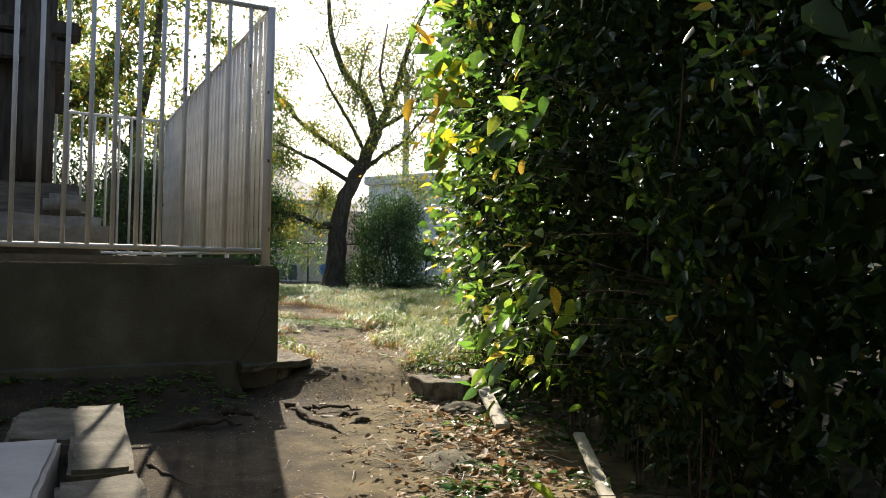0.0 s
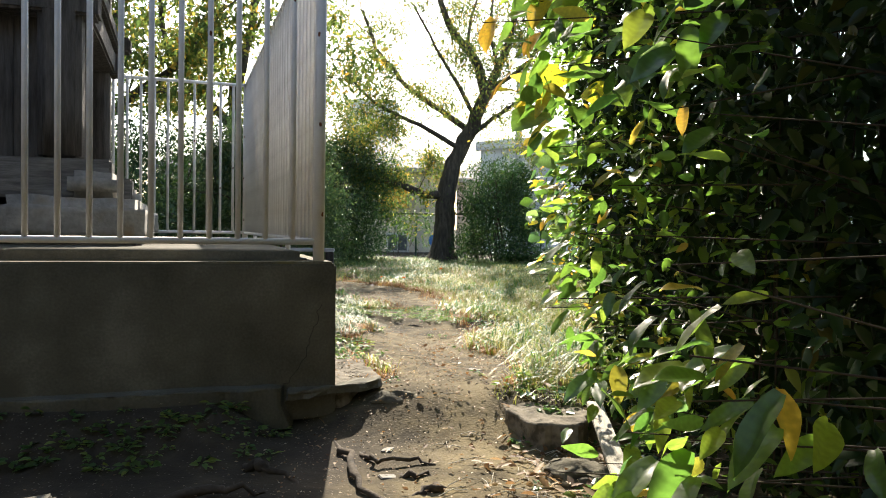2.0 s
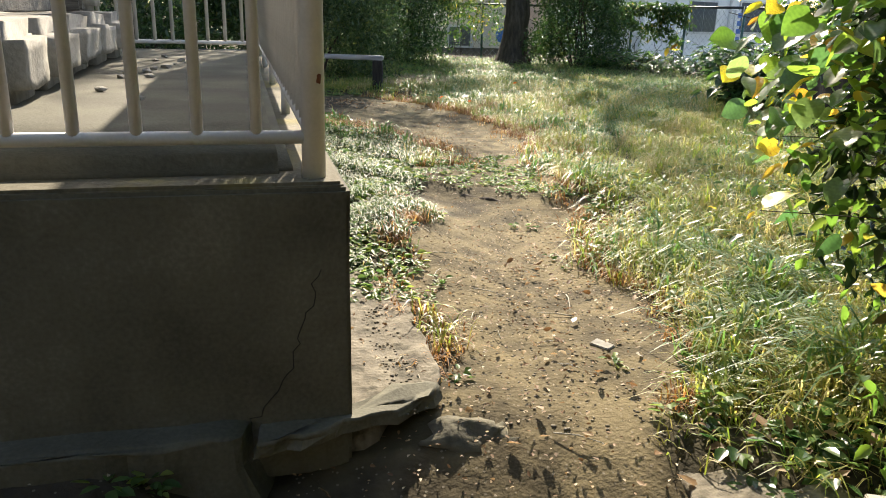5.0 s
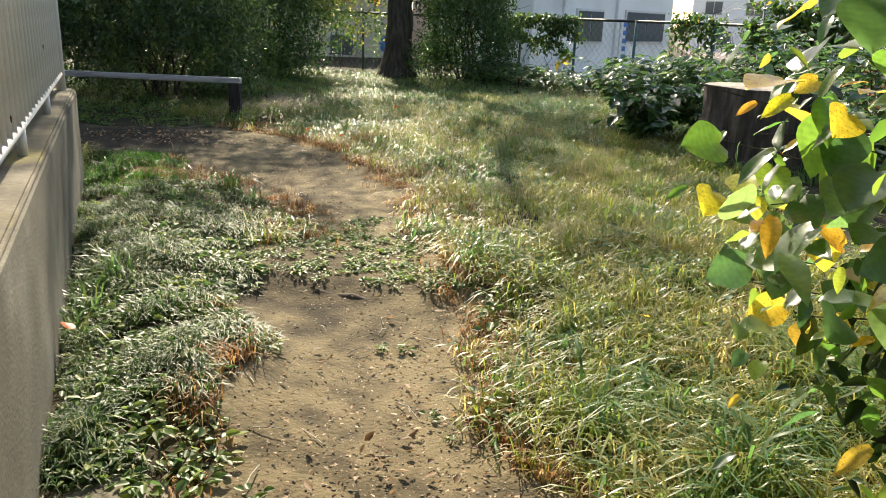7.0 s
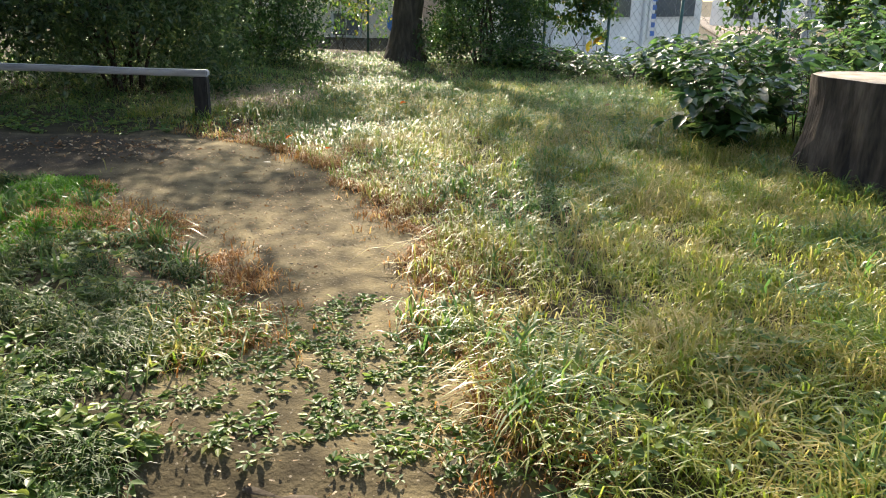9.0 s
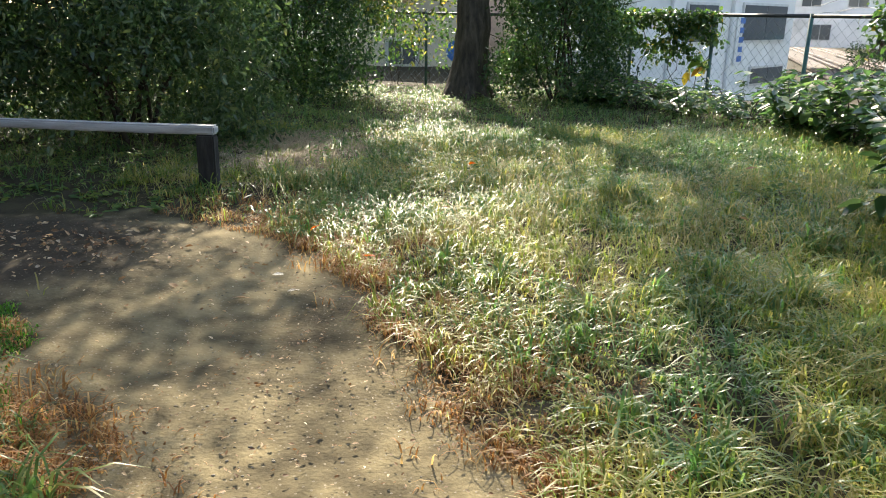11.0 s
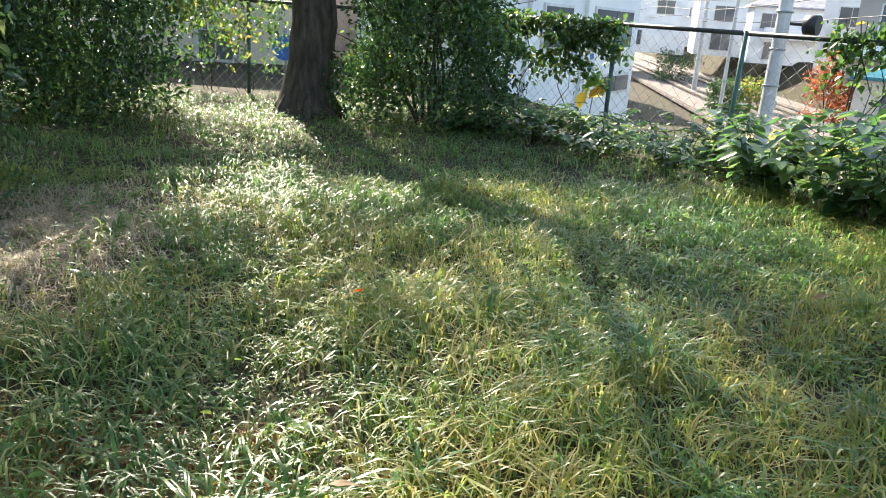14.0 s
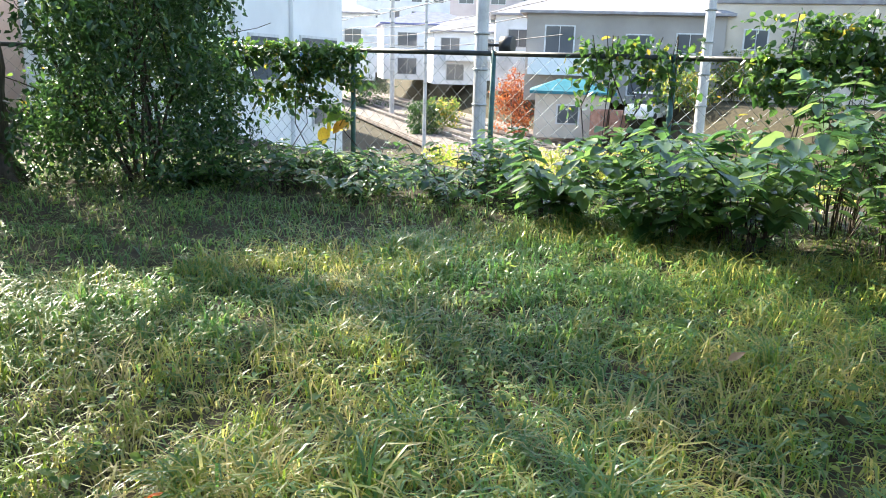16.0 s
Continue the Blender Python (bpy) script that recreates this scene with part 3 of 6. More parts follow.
def ragged_slab(outline, top, thick, seed, rough=0.02, fine=0.05):
    """A broken slab: the outline is frayed, the top pitted, the sides drop raggedly to the ground."""
    pts = np.array(outline, float)
    pts = np.concatenate([pts, pts[:1]])
    run = np.concatenate([[0], np.cumsum(np.linalg.norm(np.diff(pts, axis=0), axis=1))])
    k = np.arange(0, run[-1], fine)
    rim = np.stack([np.interp(k, run, pts[:, i]) for i in (0, 1)], 1)
    mid = rim.mean(0)
    rim = np.array([p + np.array(noise.noise_vector(Vector((p[0] * 11, p[1] * 11, seed)))[:2]) * rough for p in rim])
    bm = bmesh.new()
    rows = []
    for f, dz in ((1.02, -thick), (1.0, -thick * 0.45), (1.0, -0.012), (0.975, 0.0), (0.93, 0.0), (0.84, 0.0), (0.72, 0.0), (0.58, 0.0), (0.42, 0.0), (0.26, 0.0), (0.1, 0.0)):
        row = []
        for p in rim:
            q = mid + (p - mid) * f
            h = 0.5 * rough * noise.noise(Vector((q[0] * 7, q[1] * 7, seed)))
            side = np.array(noise.noise_vector(Vector((q[0] * 14, q[1] * 14, dz * 20 + seed)))[:2]) * (rough * 0.5 if dz < -0.02 else 0)
            row.append(bm.verts.new((q[0] + side[0], q[1] + side[1], top + dz + h)))
        rows.append(row)
    n = len(rim)
    for r0, r1 in zip(rows, rows[1:]):
        for j in range(n):
            bm.faces.new((r0[j], r0[(j + 1) % n], r1[(j + 1) % n], r1[j]))
    bm.faces.new(rows[-1])
    for f in bm.faces:
        f.smooth = f.calc_center_median().z > top - 0.02
    bmesh.ops.recalc_face_normals(bm, faces=bm.faces)
    return bm


part("front_footing", ragged_slab([(-PW, 0.05), (-PW, -0.12), (-3, -0.13), (-1.4, -0.12), (-0.6, -0.13), (-0.34, -0.11), (-0.3, 0.05)], 0.025, 0.25, 4.0, 0.022), CONCRETE, platform, "broken concrete footing along the wall")
part("front_footing", ragged_slab([(-0.27, 0.05), (-0.31, -0.1), (-0.16, -0.09), (-0.02, -0.03), (0.12, 0.0), (0.3, 0.1), (0.34, 0.17), (0.2, 0.2), (0.02, 0.08)], 0.0, 0.05, 6.0, 0.04), CONCRETE, platform, "cracked corner piece of the concrete footing")
part("side_footing", ragged_slab([(-0.02, 0.03), (0.08, 0.05), (0.2, 0.14), (0.33, 0.15), (0.385, 0.36), (0.37, 0.7), (0.4, 1.1), (0.385, 1.45), (0.33, 1.85), (0.2, 1.98), (-0.02, 1.95)], -0.03, 0.12, 5.0, 0.03), AGGREGATE, platform, "pebbly broken concrete footing strip")


def crack(points, parent):
    """A narrow dark fissure just proud of the wall."""
    t = Tubes()
    pts = np.array(points)
    k = np.linspace(0, 1, 24)
    pts = np.stack([np.interp(k, np.linspace(0, 1, len(pts)), pts[:, i]) for i in range(3)], 1)
    pts[:, 2] += rng.normal(0, 0.006, 24)
    pts[:, int(abs(pts[0, 0]) < 0.01)] += rng.normal(0, 0.008, 24)
    t.add(pts, np.full(len(pts), 0.0018), 4)
    mesh_part("crack", t.mesh("crack"), CHARRED, parent, "dark crack in the concrete")


crack([(-0.09, -0.001, 0.5), (-0.11, -0.001, 0.4), (-0.16, -0.001, 0.28), (-0.19, -0.001, 0.17), (-0.27, -0.001, 0.06), (-0.33, -0.002, 0.0)], platform)
crack([(0.001, 0.05, 0.74), (0.001, 0.09, 0.6), (0.001, 0.07, 0.45), (0.001, 0.12, 0.3)], platform)

RAIL_LO, RAIL_HI, INSET = 0.88, 2.83, 0.095
BACK_V = PD - 0.12


def bar_mesh():
    bm = bmesh.new()
    bmesh.ops.create_cone(bm, cap_ends=True, segments=10, radius1=0.0175, radius2=0.0175, depth=RAIL_HI - RAIL_LO)
    for f in bm.faces:
        f.smooth = len(f.verts) == 4
    me = bpy.data.meshes.new("bar")
    bm.to_mesh(me)
    bm.free()
    me.materials.append(WHITE_PAINT)
    return me


bar_me = bar_mesh()
rails = []
for tag, a, b in (("front", (-PW + INSET, INSET), (-INSET, INSET)), ("side", (-INSET, INSET), (-INSET, BACK_V)), ("back", (-PW + INSET, BACK_V), (-INSET, BACK_V))):
    rail = empty("metal_railing", plat(*((np.array(a) + b) / 2), TOP), TURN)
    tagged(rail, "tall white-painted steel bar railing with rust spots on the ledge", "railing", "railing panels round the shrine")
    a, b = np.array(a), np.array(b)
    mid, run = (a + b) / 2, np.linalg.norm(b - a)
    d = (b - a) / run
    for z, r in ((RAIL_LO, 0.02), (RAIL_HI, 0.022)):
        rod("rail", (*(a - mid), z - TOP), (*(b - mid), z - TOP), r, WHITE_PAINT, rail, 12)
    n = round(run / 0.163)
    for i in range(1, n):
        o = new("bar", bar_me)
        o.parent = rail
        o.location = (*(a - mid + d * run * i / n), (RAIL_LO + RAIL_HI) / 2 - TOP)
    stubs = 0 if tag == "front" else int(run // 1.45)
    for i in range(1, stubs + 1):
        q = a - mid + d * run * i / (stubs + 1)
        rod("foot", (*q, 0.0), (*q, RAIL_LO - TOP), 0.021, WHITE_PAINT, rail, 10)
    ends = {"front": (a, b), "side": (), "back": (a, b)}[tag]
    for e in ends:
        post = rod("corner_post", (*(e - mid), 0.0), (*(e - mid), RAIL_HI + 0.015 - TOP), 0.035, WHITE_PAINT, rail, 14)
        for k in range(3):
            zz = 0.3 + 0.55 * k
            an = rng.uniform(3.6, 5.2)
            bm = bmesh.new()
            bmesh.ops.create_icosphere(bm, subdivisions=1, radius=0.012)
            bmesh.ops.scale(bm, vec=(1, 0.6, 2), verts=bm.verts)
            bmesh.ops.translate(bm, vec=(*(e - mid + 0.03 * np.array([math.cos(an), math.sin(an)])), zz), verts=bm.verts)
            part("rust_spot", bm, RUST, post, "brown rust spot")
    for k in range(7):
        i = int(rng.integers(1, n))
        q = a - mid + d * run * i / n
        bm = bmesh.new()
        bmesh.ops.create_icosphere(bm, subdivisions=1, radius=0.011)
        bmesh.ops.scale(bm, vec=(0.8, 0.8, 2), verts=bm.verts)
        off = {"front": (0, -0.014), "side": (0.014, 0), "back": (0, -0.014)}[tag]
        bmesh.ops.translate(bm, vec=(q[0] + off[0], q[1] + off[1], rng.uniform(0.2, 1.7)), verts=bm.verts)
        part("rust_spot", bm, RUST, rail, "brown rust spot")

# ---- shrine on the platform ----
shrine = empty("wooden_shrine", plat(-3.1, 3.05, SLAB), TURN)
tagged(shrine, "dark weathered wooden shrine on carved stone blocks", "shrine")
SW, SD = 3.9, 3.4          # stone base
for i in range(4):         # front and back blocks, then the sides
    for s in (-1, 1):
        w = SW / 4 - 0.01
        part("stone_block", rough_box((w, 0.55, 0.34), (-SW / 2 + SW / 4 * (i + 0.5), s * (SD / 2 - 0.275), 0), (4, 2, 2), 0.025, 0.07, i + s), STONE, shrine)
for i in range(3):
    for s in (-1, 1):
        dd = (SD - 1.12) / 3
        part("stone_block", rough_box((0.55, dd - 0.01, 0.34), (s * (SW / 2 - 0.275), -SD / 2 + 0.56 + dd * (i + 0.5), 0), (4, 2, 2), 0.03, 0.08, i + 9 + s), STONE, shrine)
for s in (-1, 1):
    part("timber_sill", rough_box((SW - 0.5, 0.3, 0.3), (0, s * (SD / 2 - 0.42), 0.34), (6, 2, 2), 0.008, 0.02, 20 + s), SILL_WOOD, shrine, "grey weathered timber sill")
    part("timber_sill", rough_box((0.3, SD - 0.54, 0.3), (s * (SW / 2 - 0.55), 0, 0.337), (6, 2, 2), 0.008, 0.02, 24 + s), SILL_WOOD, shrine, "grey weathered timber sill")
    for r in (-1, 1):
        part("stone_wedge", rough_box((0.36, 0.4, 0.2), (s * (SW / 2 - 0.36), r * (SD / 2 - 0.3), 0.34), (3, 2, 2), 0.015, 0.05, 30 + s + 2 * r), STONE, shrine, "pale carved corner stone")
        part("column", rough_box((0.3, 0.3, 3.6), (s * (SW / 2 - 0.62), r * (SD / 2 - 0.5), 0.62), (8, 1, 1), 0.006, 0.04, 40), OLD_WOOD, shrine)
board = box_bm((0.215, 0.03, 3.4), bevel=0.006)
bme = bpy.data.meshes.new("wall_board")
board.to_mesh(bme)
board.free()
bme.materials.append(OLD_WOOD)
for s in (-1, 1):
    for i in range(11):
        o = new("wall_board", bme)
        o.parent, o.location = shrine, (-1.1 + 0.22 * i, s * (SD / 2 - 0.6), 0.63)
    for i in range(9):
        o = new("wall_board", bme)
        o.parent, o.location, o.rotation_euler = shrine, (s * (SW / 2 - 0.7), -0.88 + 0.22 * i, 0.63), (0, 0, radians(90))
for z, h, out in ((1.72, 0.22, 0.12), (1.98, 0.14, 0.2), (3.9, 0.4, 0.25)):
    for s in (-1, 1):
        part("beam", rough_box((SW - 1.24 + 2 * out + 0.3, 0.26, h), (0, s * (SD / 2 - 0.5 + 0.02), z), (6, 1, 1), 0.006, 0.02, 50 + s), OLD_WOOD, shrine)
        part("beam", rough_box((0.26, SD - 1.26, h), (s * (SW / 2 - 0.62 + 0.02 + out * 0.5), 0, z + 0.003), (6, 1, 1), 0.006, 0.02, 54 + s), OLD_WOOD, shrine)
# roof is out of view; eaves widened to shade the paving before the platform
bm = bmesh.new()
rw, rd = SW / 2 + 1.3, SD / 2 + 1.3
ring = [bm.verts.new((x * rw, y * rd, 4.25)) for x, y in ((-1, -1), (1, -1), (1, 1), (-1, 1))]
ring2 = [bm.verts.new((x * rw, y * rd, 4.4)) for x, y in ((-1, -1), (1, -1), (1, 1), (-1, 1))]
top = [bm.verts.new((x * 0.9, 0, 5.9)) for x in (-1, 1)]
bm.faces.new(ring[::-1])
for i in range(4):
    bm.faces.new((ring[i], ring[(i + 1) % 4], ring2[(i + 1) % 4], ring2[i]))
bm.faces.new((ring2[0], ring2[1], top[1], top[0]))
bm.faces.new((ring2[2], ring2[3], top[0], top[1]))
bm.faces.new((ring2[1], ring2[2], top[1]))
bm.faces.new((ring2[3], ring2[0], top[0]))
part("roof", bm, ROOF_GREY, shrine)
for k in range(14):
    u_, v_ = -1.0 + rng.uniform(0.02, 0.3), rng.uniform(1.2, 4.8)
    s = rng.uniform(0.012, 0.03)
    bm = bmesh.new()
    bmesh.ops.create_icosphere(bm, subdivisions=1, radius=s)
    for w in bm.verts:
        w.co = Vector((w.co.x * 1.3, w.co.y, w.co.z * 0.6)) + noise.noise_vector(w.co * 40 + Vector((k, 0, 0))) * s * 0.4
    rub = part("stone_chip", bm, STONE)
    rub.location = plat(u_, v_, SLAB + s * 0.35)
    tagged(rub, "small broken stone chip on the concrete slab", "stone", "rubble at the shrine's foot")


# ---- plants: woody growth and leaf clouds ----
def grow(tubes, tips, p, d, length, r, depth, wild=0.35, sides=6, up=0.1):
    """A limb that bends, tapers and forks; tips collects twig ends."""
    n = 5
    pts, q, dd = [np.array(p, float)], np.array(p, float), unit(np.array(d, float))
    for i in range(n):
        dd = unit(dd + rng.normal(size=3) * wild * 0.35 + np.array([0, 0, up * 0.3]))
        q = q + dd * length / n
        pts.append(q.copy())
    tubes.add(pts, np.linspace(r, r * 0.55, n + 1), sides)
    if depth <= 0:
        tips.extend(pts[2:])
        return
    if depth == 1:
        tips.extend(pts[3:])
    for k in range(rng.integers(2, 4)):
        s = pts[rng.integers(2, n + 1)] if k else pts[-1]
        nd = unit(dd + rng.normal(size=3) * (0.55 if k == 0 else 0.95) * wild * 2.2)
        grow(tubes, tips, s, nd, length * rng.uniform(0.55, 0.8), r * (0.55 if k == 0 else 0.42), depth - 1, wild, max(4, sides - 1), up)


def cloud(tips, per, spread):
    tips = np.array(tips)
    p = np.repeat(tips, per, 0)
    return p + rng.normal(size=p.shape) * spread


def leaf_set(name, pos, size, material, parent, ratio=0.5, jitter=0.35, up=0.2, droop=0.2, label="", face=None, near=False):
    """face: a direction that the blades turn towards."""
    n = len(pos)
    axis, nrm = rand_dirs(n, -0.1), rand_dirs(n, up * 3)
    if face is not None:
        nrm = unit(nrm + np.array(face) * 0.8)
    L = size * rng.uniform(1 - jitter, 1 + jitter, n)
    return mesh_part(name, (round_leaf_mesh if near else leaf_mesh)(name, pos, axis, nrm, L, ratio, droop=droop), material, parent, label)


def shrub(at, radius, height, leaves, size, material, label, stems=7, low=0.06, name="shrub", category="shrub", ratio=0.5, extra=None, squash=1.0):
    """Many thin stems from the foot and an uneven crown with gaps."""
    ob = empty(name, at)
    tagged(ob, label, category)
    t, tips = Tubes(), []
    for k in range(stems):
        a, l = rng.uniform(0, 6.28), rng.uniform(0.4, 1.0)
        d = (math.cos(a) * radius * 0.55, math.sin(a) * radius * 0.55 * squash, height)
        grow(t, tips, (math.cos(a) * 0.1 * radius, math.sin(a) * 0.1 * radius, -0.05), d, height * 0.5 * l + 0.2 * height, 0.008 + 0.006 * height, 2, 0.4, 5)
    mesh_part("stem", t.mesh("stem"), DARK_BARK, ob)
    lobes = []
    for k in range(44):
        a, h = rng.uniform(0, 6.28), rng.uniform(low, 0.93)
        rr = radius * math.sqrt(max(0.05, 1 - (max(0, h - 0.6) / 0.5) ** 2)) * rng.uniform(0.45, 0.8)
        lobes.append((math.cos(a) * rr, math.sin(a) * rr * squash, h * height))
    lobes = np.array(lobes)
    pick = lobes[rng.integers(0, len(lobes), leaves)]
    d = rand_dirs(leaves) * (rng.uniform(0, 1, leaves) ** 0.4)[:, None]
    pos = pick + d * np.array([radius * 0.45, radius * 0.45 * squash, height * 0.21])
    pos[:, 2] = np.clip(pos[:, 2], 0.03, None)
    leaf_set("crown", pos, size, material, ob, ratio)
    return ob


# ---- the big leafy hedge beside the path ----
hedge = empty("overgrown_hedge", (1.9, 3.0, -0.2))
tagged(hedge, "tall dense dark evergreen hedge overgrown with climbing vines beside the path", "hedge")
HX = np.array([(-3, 1.95), (0, 1.95), (1.5, 1.93), (3, 1.85), (4.5, 1.72), (6, 1.56), (6.8, 1.5), (7.6, 1.62)])


def hedge_face(y, z):
    """x of the hedge's path side: it leans out above the ground."""
    base = np.interp(y, HX[:, 0], HX[:, 1])
    return base + 0.16 * step(0.9, 0.0, z) - 0.14 * step(0.8, 1.6, z) + 0.10 * np.sin(y * 2.9 + z * 3.1) + 0.08 * np.sin(y * 6.1 - z * 4.7) - 0.17 * step(1.7, 3.6, z) - 0.35 * step(2.8, 4.2, z) * step(3.4, 1.8, y)


tb, tips = Tubes(), []
for k in range(46):
    y = rng.uniform(-2.5, 7.2)
    x = rng.uniform(2.2, 3.6)
    grow(tb, tips, (x - 1.9, y - 3.0, -0.05), (rng.normal() * 0.1 + 0.1, rng.normal() * 0.1, 1), rng.uniform(1.0, 1.5), rng.uniform(0.012, 0.035), 2, 0.2, 5, 0.6)
mesh_part("stem", tb.mesh("stem"), DARK_BARK, hedge)


def hedge_leaves(n, y0, y1, depth, z0=0.05, z1=5.4):
    y, z = rng.uniform(y0, y1, n), rng.uniform(z0, z1, n)
    end = step(7.9, 7.2, y + 0.3 * np.sin(z * 3))
    keep = (rng.uniform(0, 1, n) < end + 0.02) & (rng.uniform(0, 1, n) < 0.7 + 0.3 * step(0.0, 0.8, z))
    y, z = y[keep], z[keep]
    hollow = noise_field(y * 1.7, z * 1.7)
    x = hedge_face(y, z) + depth(len(y)) + 0.14 * hollow
    return np.stack([x - 1.9, y - 3.0, z], 1)


def noise_field(a, b):
    return np.sin(a * 2.1 + 1.3 * np.sin(b * 1.7)) * np.sin(b * 2.6 + 1.1 * np.sin(a * 1.9 + 2))


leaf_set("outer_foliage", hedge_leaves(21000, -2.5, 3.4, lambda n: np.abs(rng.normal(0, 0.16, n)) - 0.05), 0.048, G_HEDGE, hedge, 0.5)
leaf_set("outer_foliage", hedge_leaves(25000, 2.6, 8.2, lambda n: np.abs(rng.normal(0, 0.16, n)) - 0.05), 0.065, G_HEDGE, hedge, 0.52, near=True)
leaf_set("inner_foliage", hedge_leaves(40000, -3.0, 8.0, lambda n: rng.uniform(0.2, 2.6, n)), 0.15, G_SHADED_INNER, hedge, 0.55)
# brighter leaf colour painted where sun strikes the hedge's edge
leaf_set("sunlit_foliage", hedge_leaves(3600, 3.9, 7.2, lambda n: rng.normal(-0.04, 0.1, n), 0.25, 3.4), 0.062, G_SUNLIT, hedge, 0.52, up=0.5, near=True)


def vine_leaf_mesh(name, heart):
    """A broad vine leaf with a raised midrib, lobed or pointed outline, gently cupped."""
    bm = bmesh.new()
    n = 9
    rows = []
    for i in range(n):
        s = i / (n - 1)
        w = (math.sin(math.pi * min(1, s * 0.93 + 0.07)) ** 0.75) * (1.0 - 0.42 * s) * (0.62 if heart else 0.25)
        lift = -0.22 * s * s
        rows.append([bm.verts.new((k * w, s - (0.1 * abs(k) * (1 - s) if heart else 0), lift + 0.16 * abs(k) * w - (0.02 if k == 0 else 0) + 0.02 * math.sin(9 * s + 2 * k))) for k in (-1, -0.5, 0, 0.5, 1)])
    for a, b in zip(rows, rows[1:]):
        for j in range(4):
            bm.faces.new((a[j], a[j + 1], b[j + 1], b[j]))
    for f in bm.faces:
        f.smooth = True
    me = bpy.data.meshes.new(name)
    bm.to_mesh(me)
    bm.free()
    return me


LEAF = {}
for mname, mat in (("green", G_SUNLIT), ("mid", G_BROAD), ("yellow", G_YELLOW)):
    for heart in (0, 1):
        LEAF[mname, heart] = vine_leaf_mesh("large_leaf", heart)
        LEAF[mname, heart].materials.append(mat)


def random_leaf_colours(mat):
    """Large leaves vary one by one."""
    nt = mat.node_tree
    info = nt.nodes.new("ShaderNodeObjectInfo")
    for l in list(nt.links):
        if l.from_socket.name == "Random Per Island":
            nt.links.new(info.outputs["Random"], l.to_socket)


for mname in ("green", "mid", "yellow"):
    m2 = LEAF[mname, 0].materials[0].copy()
    m2.name = m2.name.split(".")[0] + "_large"
    random_leaf_colours(m2)
    nodes = m2.node_tree.nodes
    nodes["Principled BSDF"].inputs["Roughness"].default_value = 0.31
    nodes["Principled BSDF"].inputs["Specular IOR Level"].default_value = 0.75
    # mottled blade with paler veins running out from the midrib
    link = m2.node_tree.links.new
    co, mp, wv, nz, mul = (nodes.new("ShaderNode" + k) for k in ("TexCoord", "Mapping", "TexWave", "TexNoise", "Mix"))
    wv.inputs["Scale"].default_value, wv.inputs["Distortion"].default_value = 2.6, 2.0
    wv.bands_direction = "Y"
    nz.inputs["Scale"].default_value = 7.0
    link(co.outputs["Object"], nz.inputs[0])
    link(co.outputs["Object"], wv.inputs[0])
    sh = nodes.new("ShaderNodeMath")
    sh.operation = "MULTIPLY_ADD"
    sh.inputs[1].default_value, sh.inputs[2].default_value = 0.09, 0.45
    link(wv.outputs["Fac"], sh.inputs[0])
    sh2 = nodes.new("ShaderNodeMath")
    sh2.operation = "MULTIPLY_ADD"
    sh2.inputs[1].default_value = 0.7
    link(nz.outputs[0], sh2.inputs[0])
    link(sh.outputs[0], sh2.inputs[2])
    mul.data_type, mul.blend_type = "RGBA", "MULTIPLY"
    mul.inputs[0].default_value = 1.0
    tone = nodes["Principled BSDF"].inputs["Base Color"].links[0].from_socket
    link(tone, mul.inputs[6])
    link(sh2.outputs[0], mul.inputs[7])
    link(mul.outputs[2], nodes["Principled BSDF"].inputs["Base Color"])
    # pass-through colour pushed up so that the large leaves look backlit
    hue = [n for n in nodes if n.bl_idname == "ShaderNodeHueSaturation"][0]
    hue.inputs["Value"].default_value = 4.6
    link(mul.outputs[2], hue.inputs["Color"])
    for heart in (0, 1):
        LEAF[mname, heart].materials[0] = m2


def big_leaf(parent, at, size, tone, heart, out=(-0.6, -0.5, -0.3)):
    o = new("large_leaf", LEAF[tone, heart])
    o.parent = parent
    d = Vector(out) + Vector(rng.normal(size=3)) * 0.42
    roll = Matrix.Rotation(rng.normal() * 0.5, 4, "Y")
    m = d.to_track_quat("Y", "Z").to_matrix().to_4x4() @ roll
    o.matrix_basis = Matrix.Translation(at) @ m @ Matrix.Scale(size, 4)
    return o


def vine(at, centre, spread, count, size, tones, hearts, label):
    """A climbing vine: thin stems and large leaves, each leaf a part."""
    ob = empty("climbing_vine", at)
    tagged(ob, label, "vine")
    at, centre = np.array(at), np.array(centre)
    t = Tubes()
    anchors = []
    for k in range(9):
        e = centre + rng.normal(size=3) * np.array(spread) * 0.9 - at
        s = np.array([rng.uniform(0.25, 0.6), e[1] * 0.6 + rng.normal() * 0.15, 0.0])
        mid = np.array([s[0] * 0.7 + 0.1, s[1] * 0.4 + e[1] * 0.6, e[2] * rng.uniform(0.8, 1.1)])
        pts = [s + (mid - s) * a if a <= 1 else mid + (e - mid) * (a - 1) for a in np.linspace(0, 2, 9)]
        t.add(pts, np.linspace(0.0045, 0.0015, 9), 5)
        anchors += pts[7:]
    mesh_part("stem", t.mesh("stem"), DARK_BARK, ob)
    anchors = np.array(anchors)
    for k in range(count):
        p = anchors[rng.integers(0, len(anchors))] * 0.35 + (centre - at + rng.normal(size=3) * np.array(spread)) * 0.65
        big_leaf(ob, p, size * rng.uniform(0.6, 1.25), tones[rng.integers(0, len(tones))], hearts[rng.integers(0, len(hearts))])
    return ob


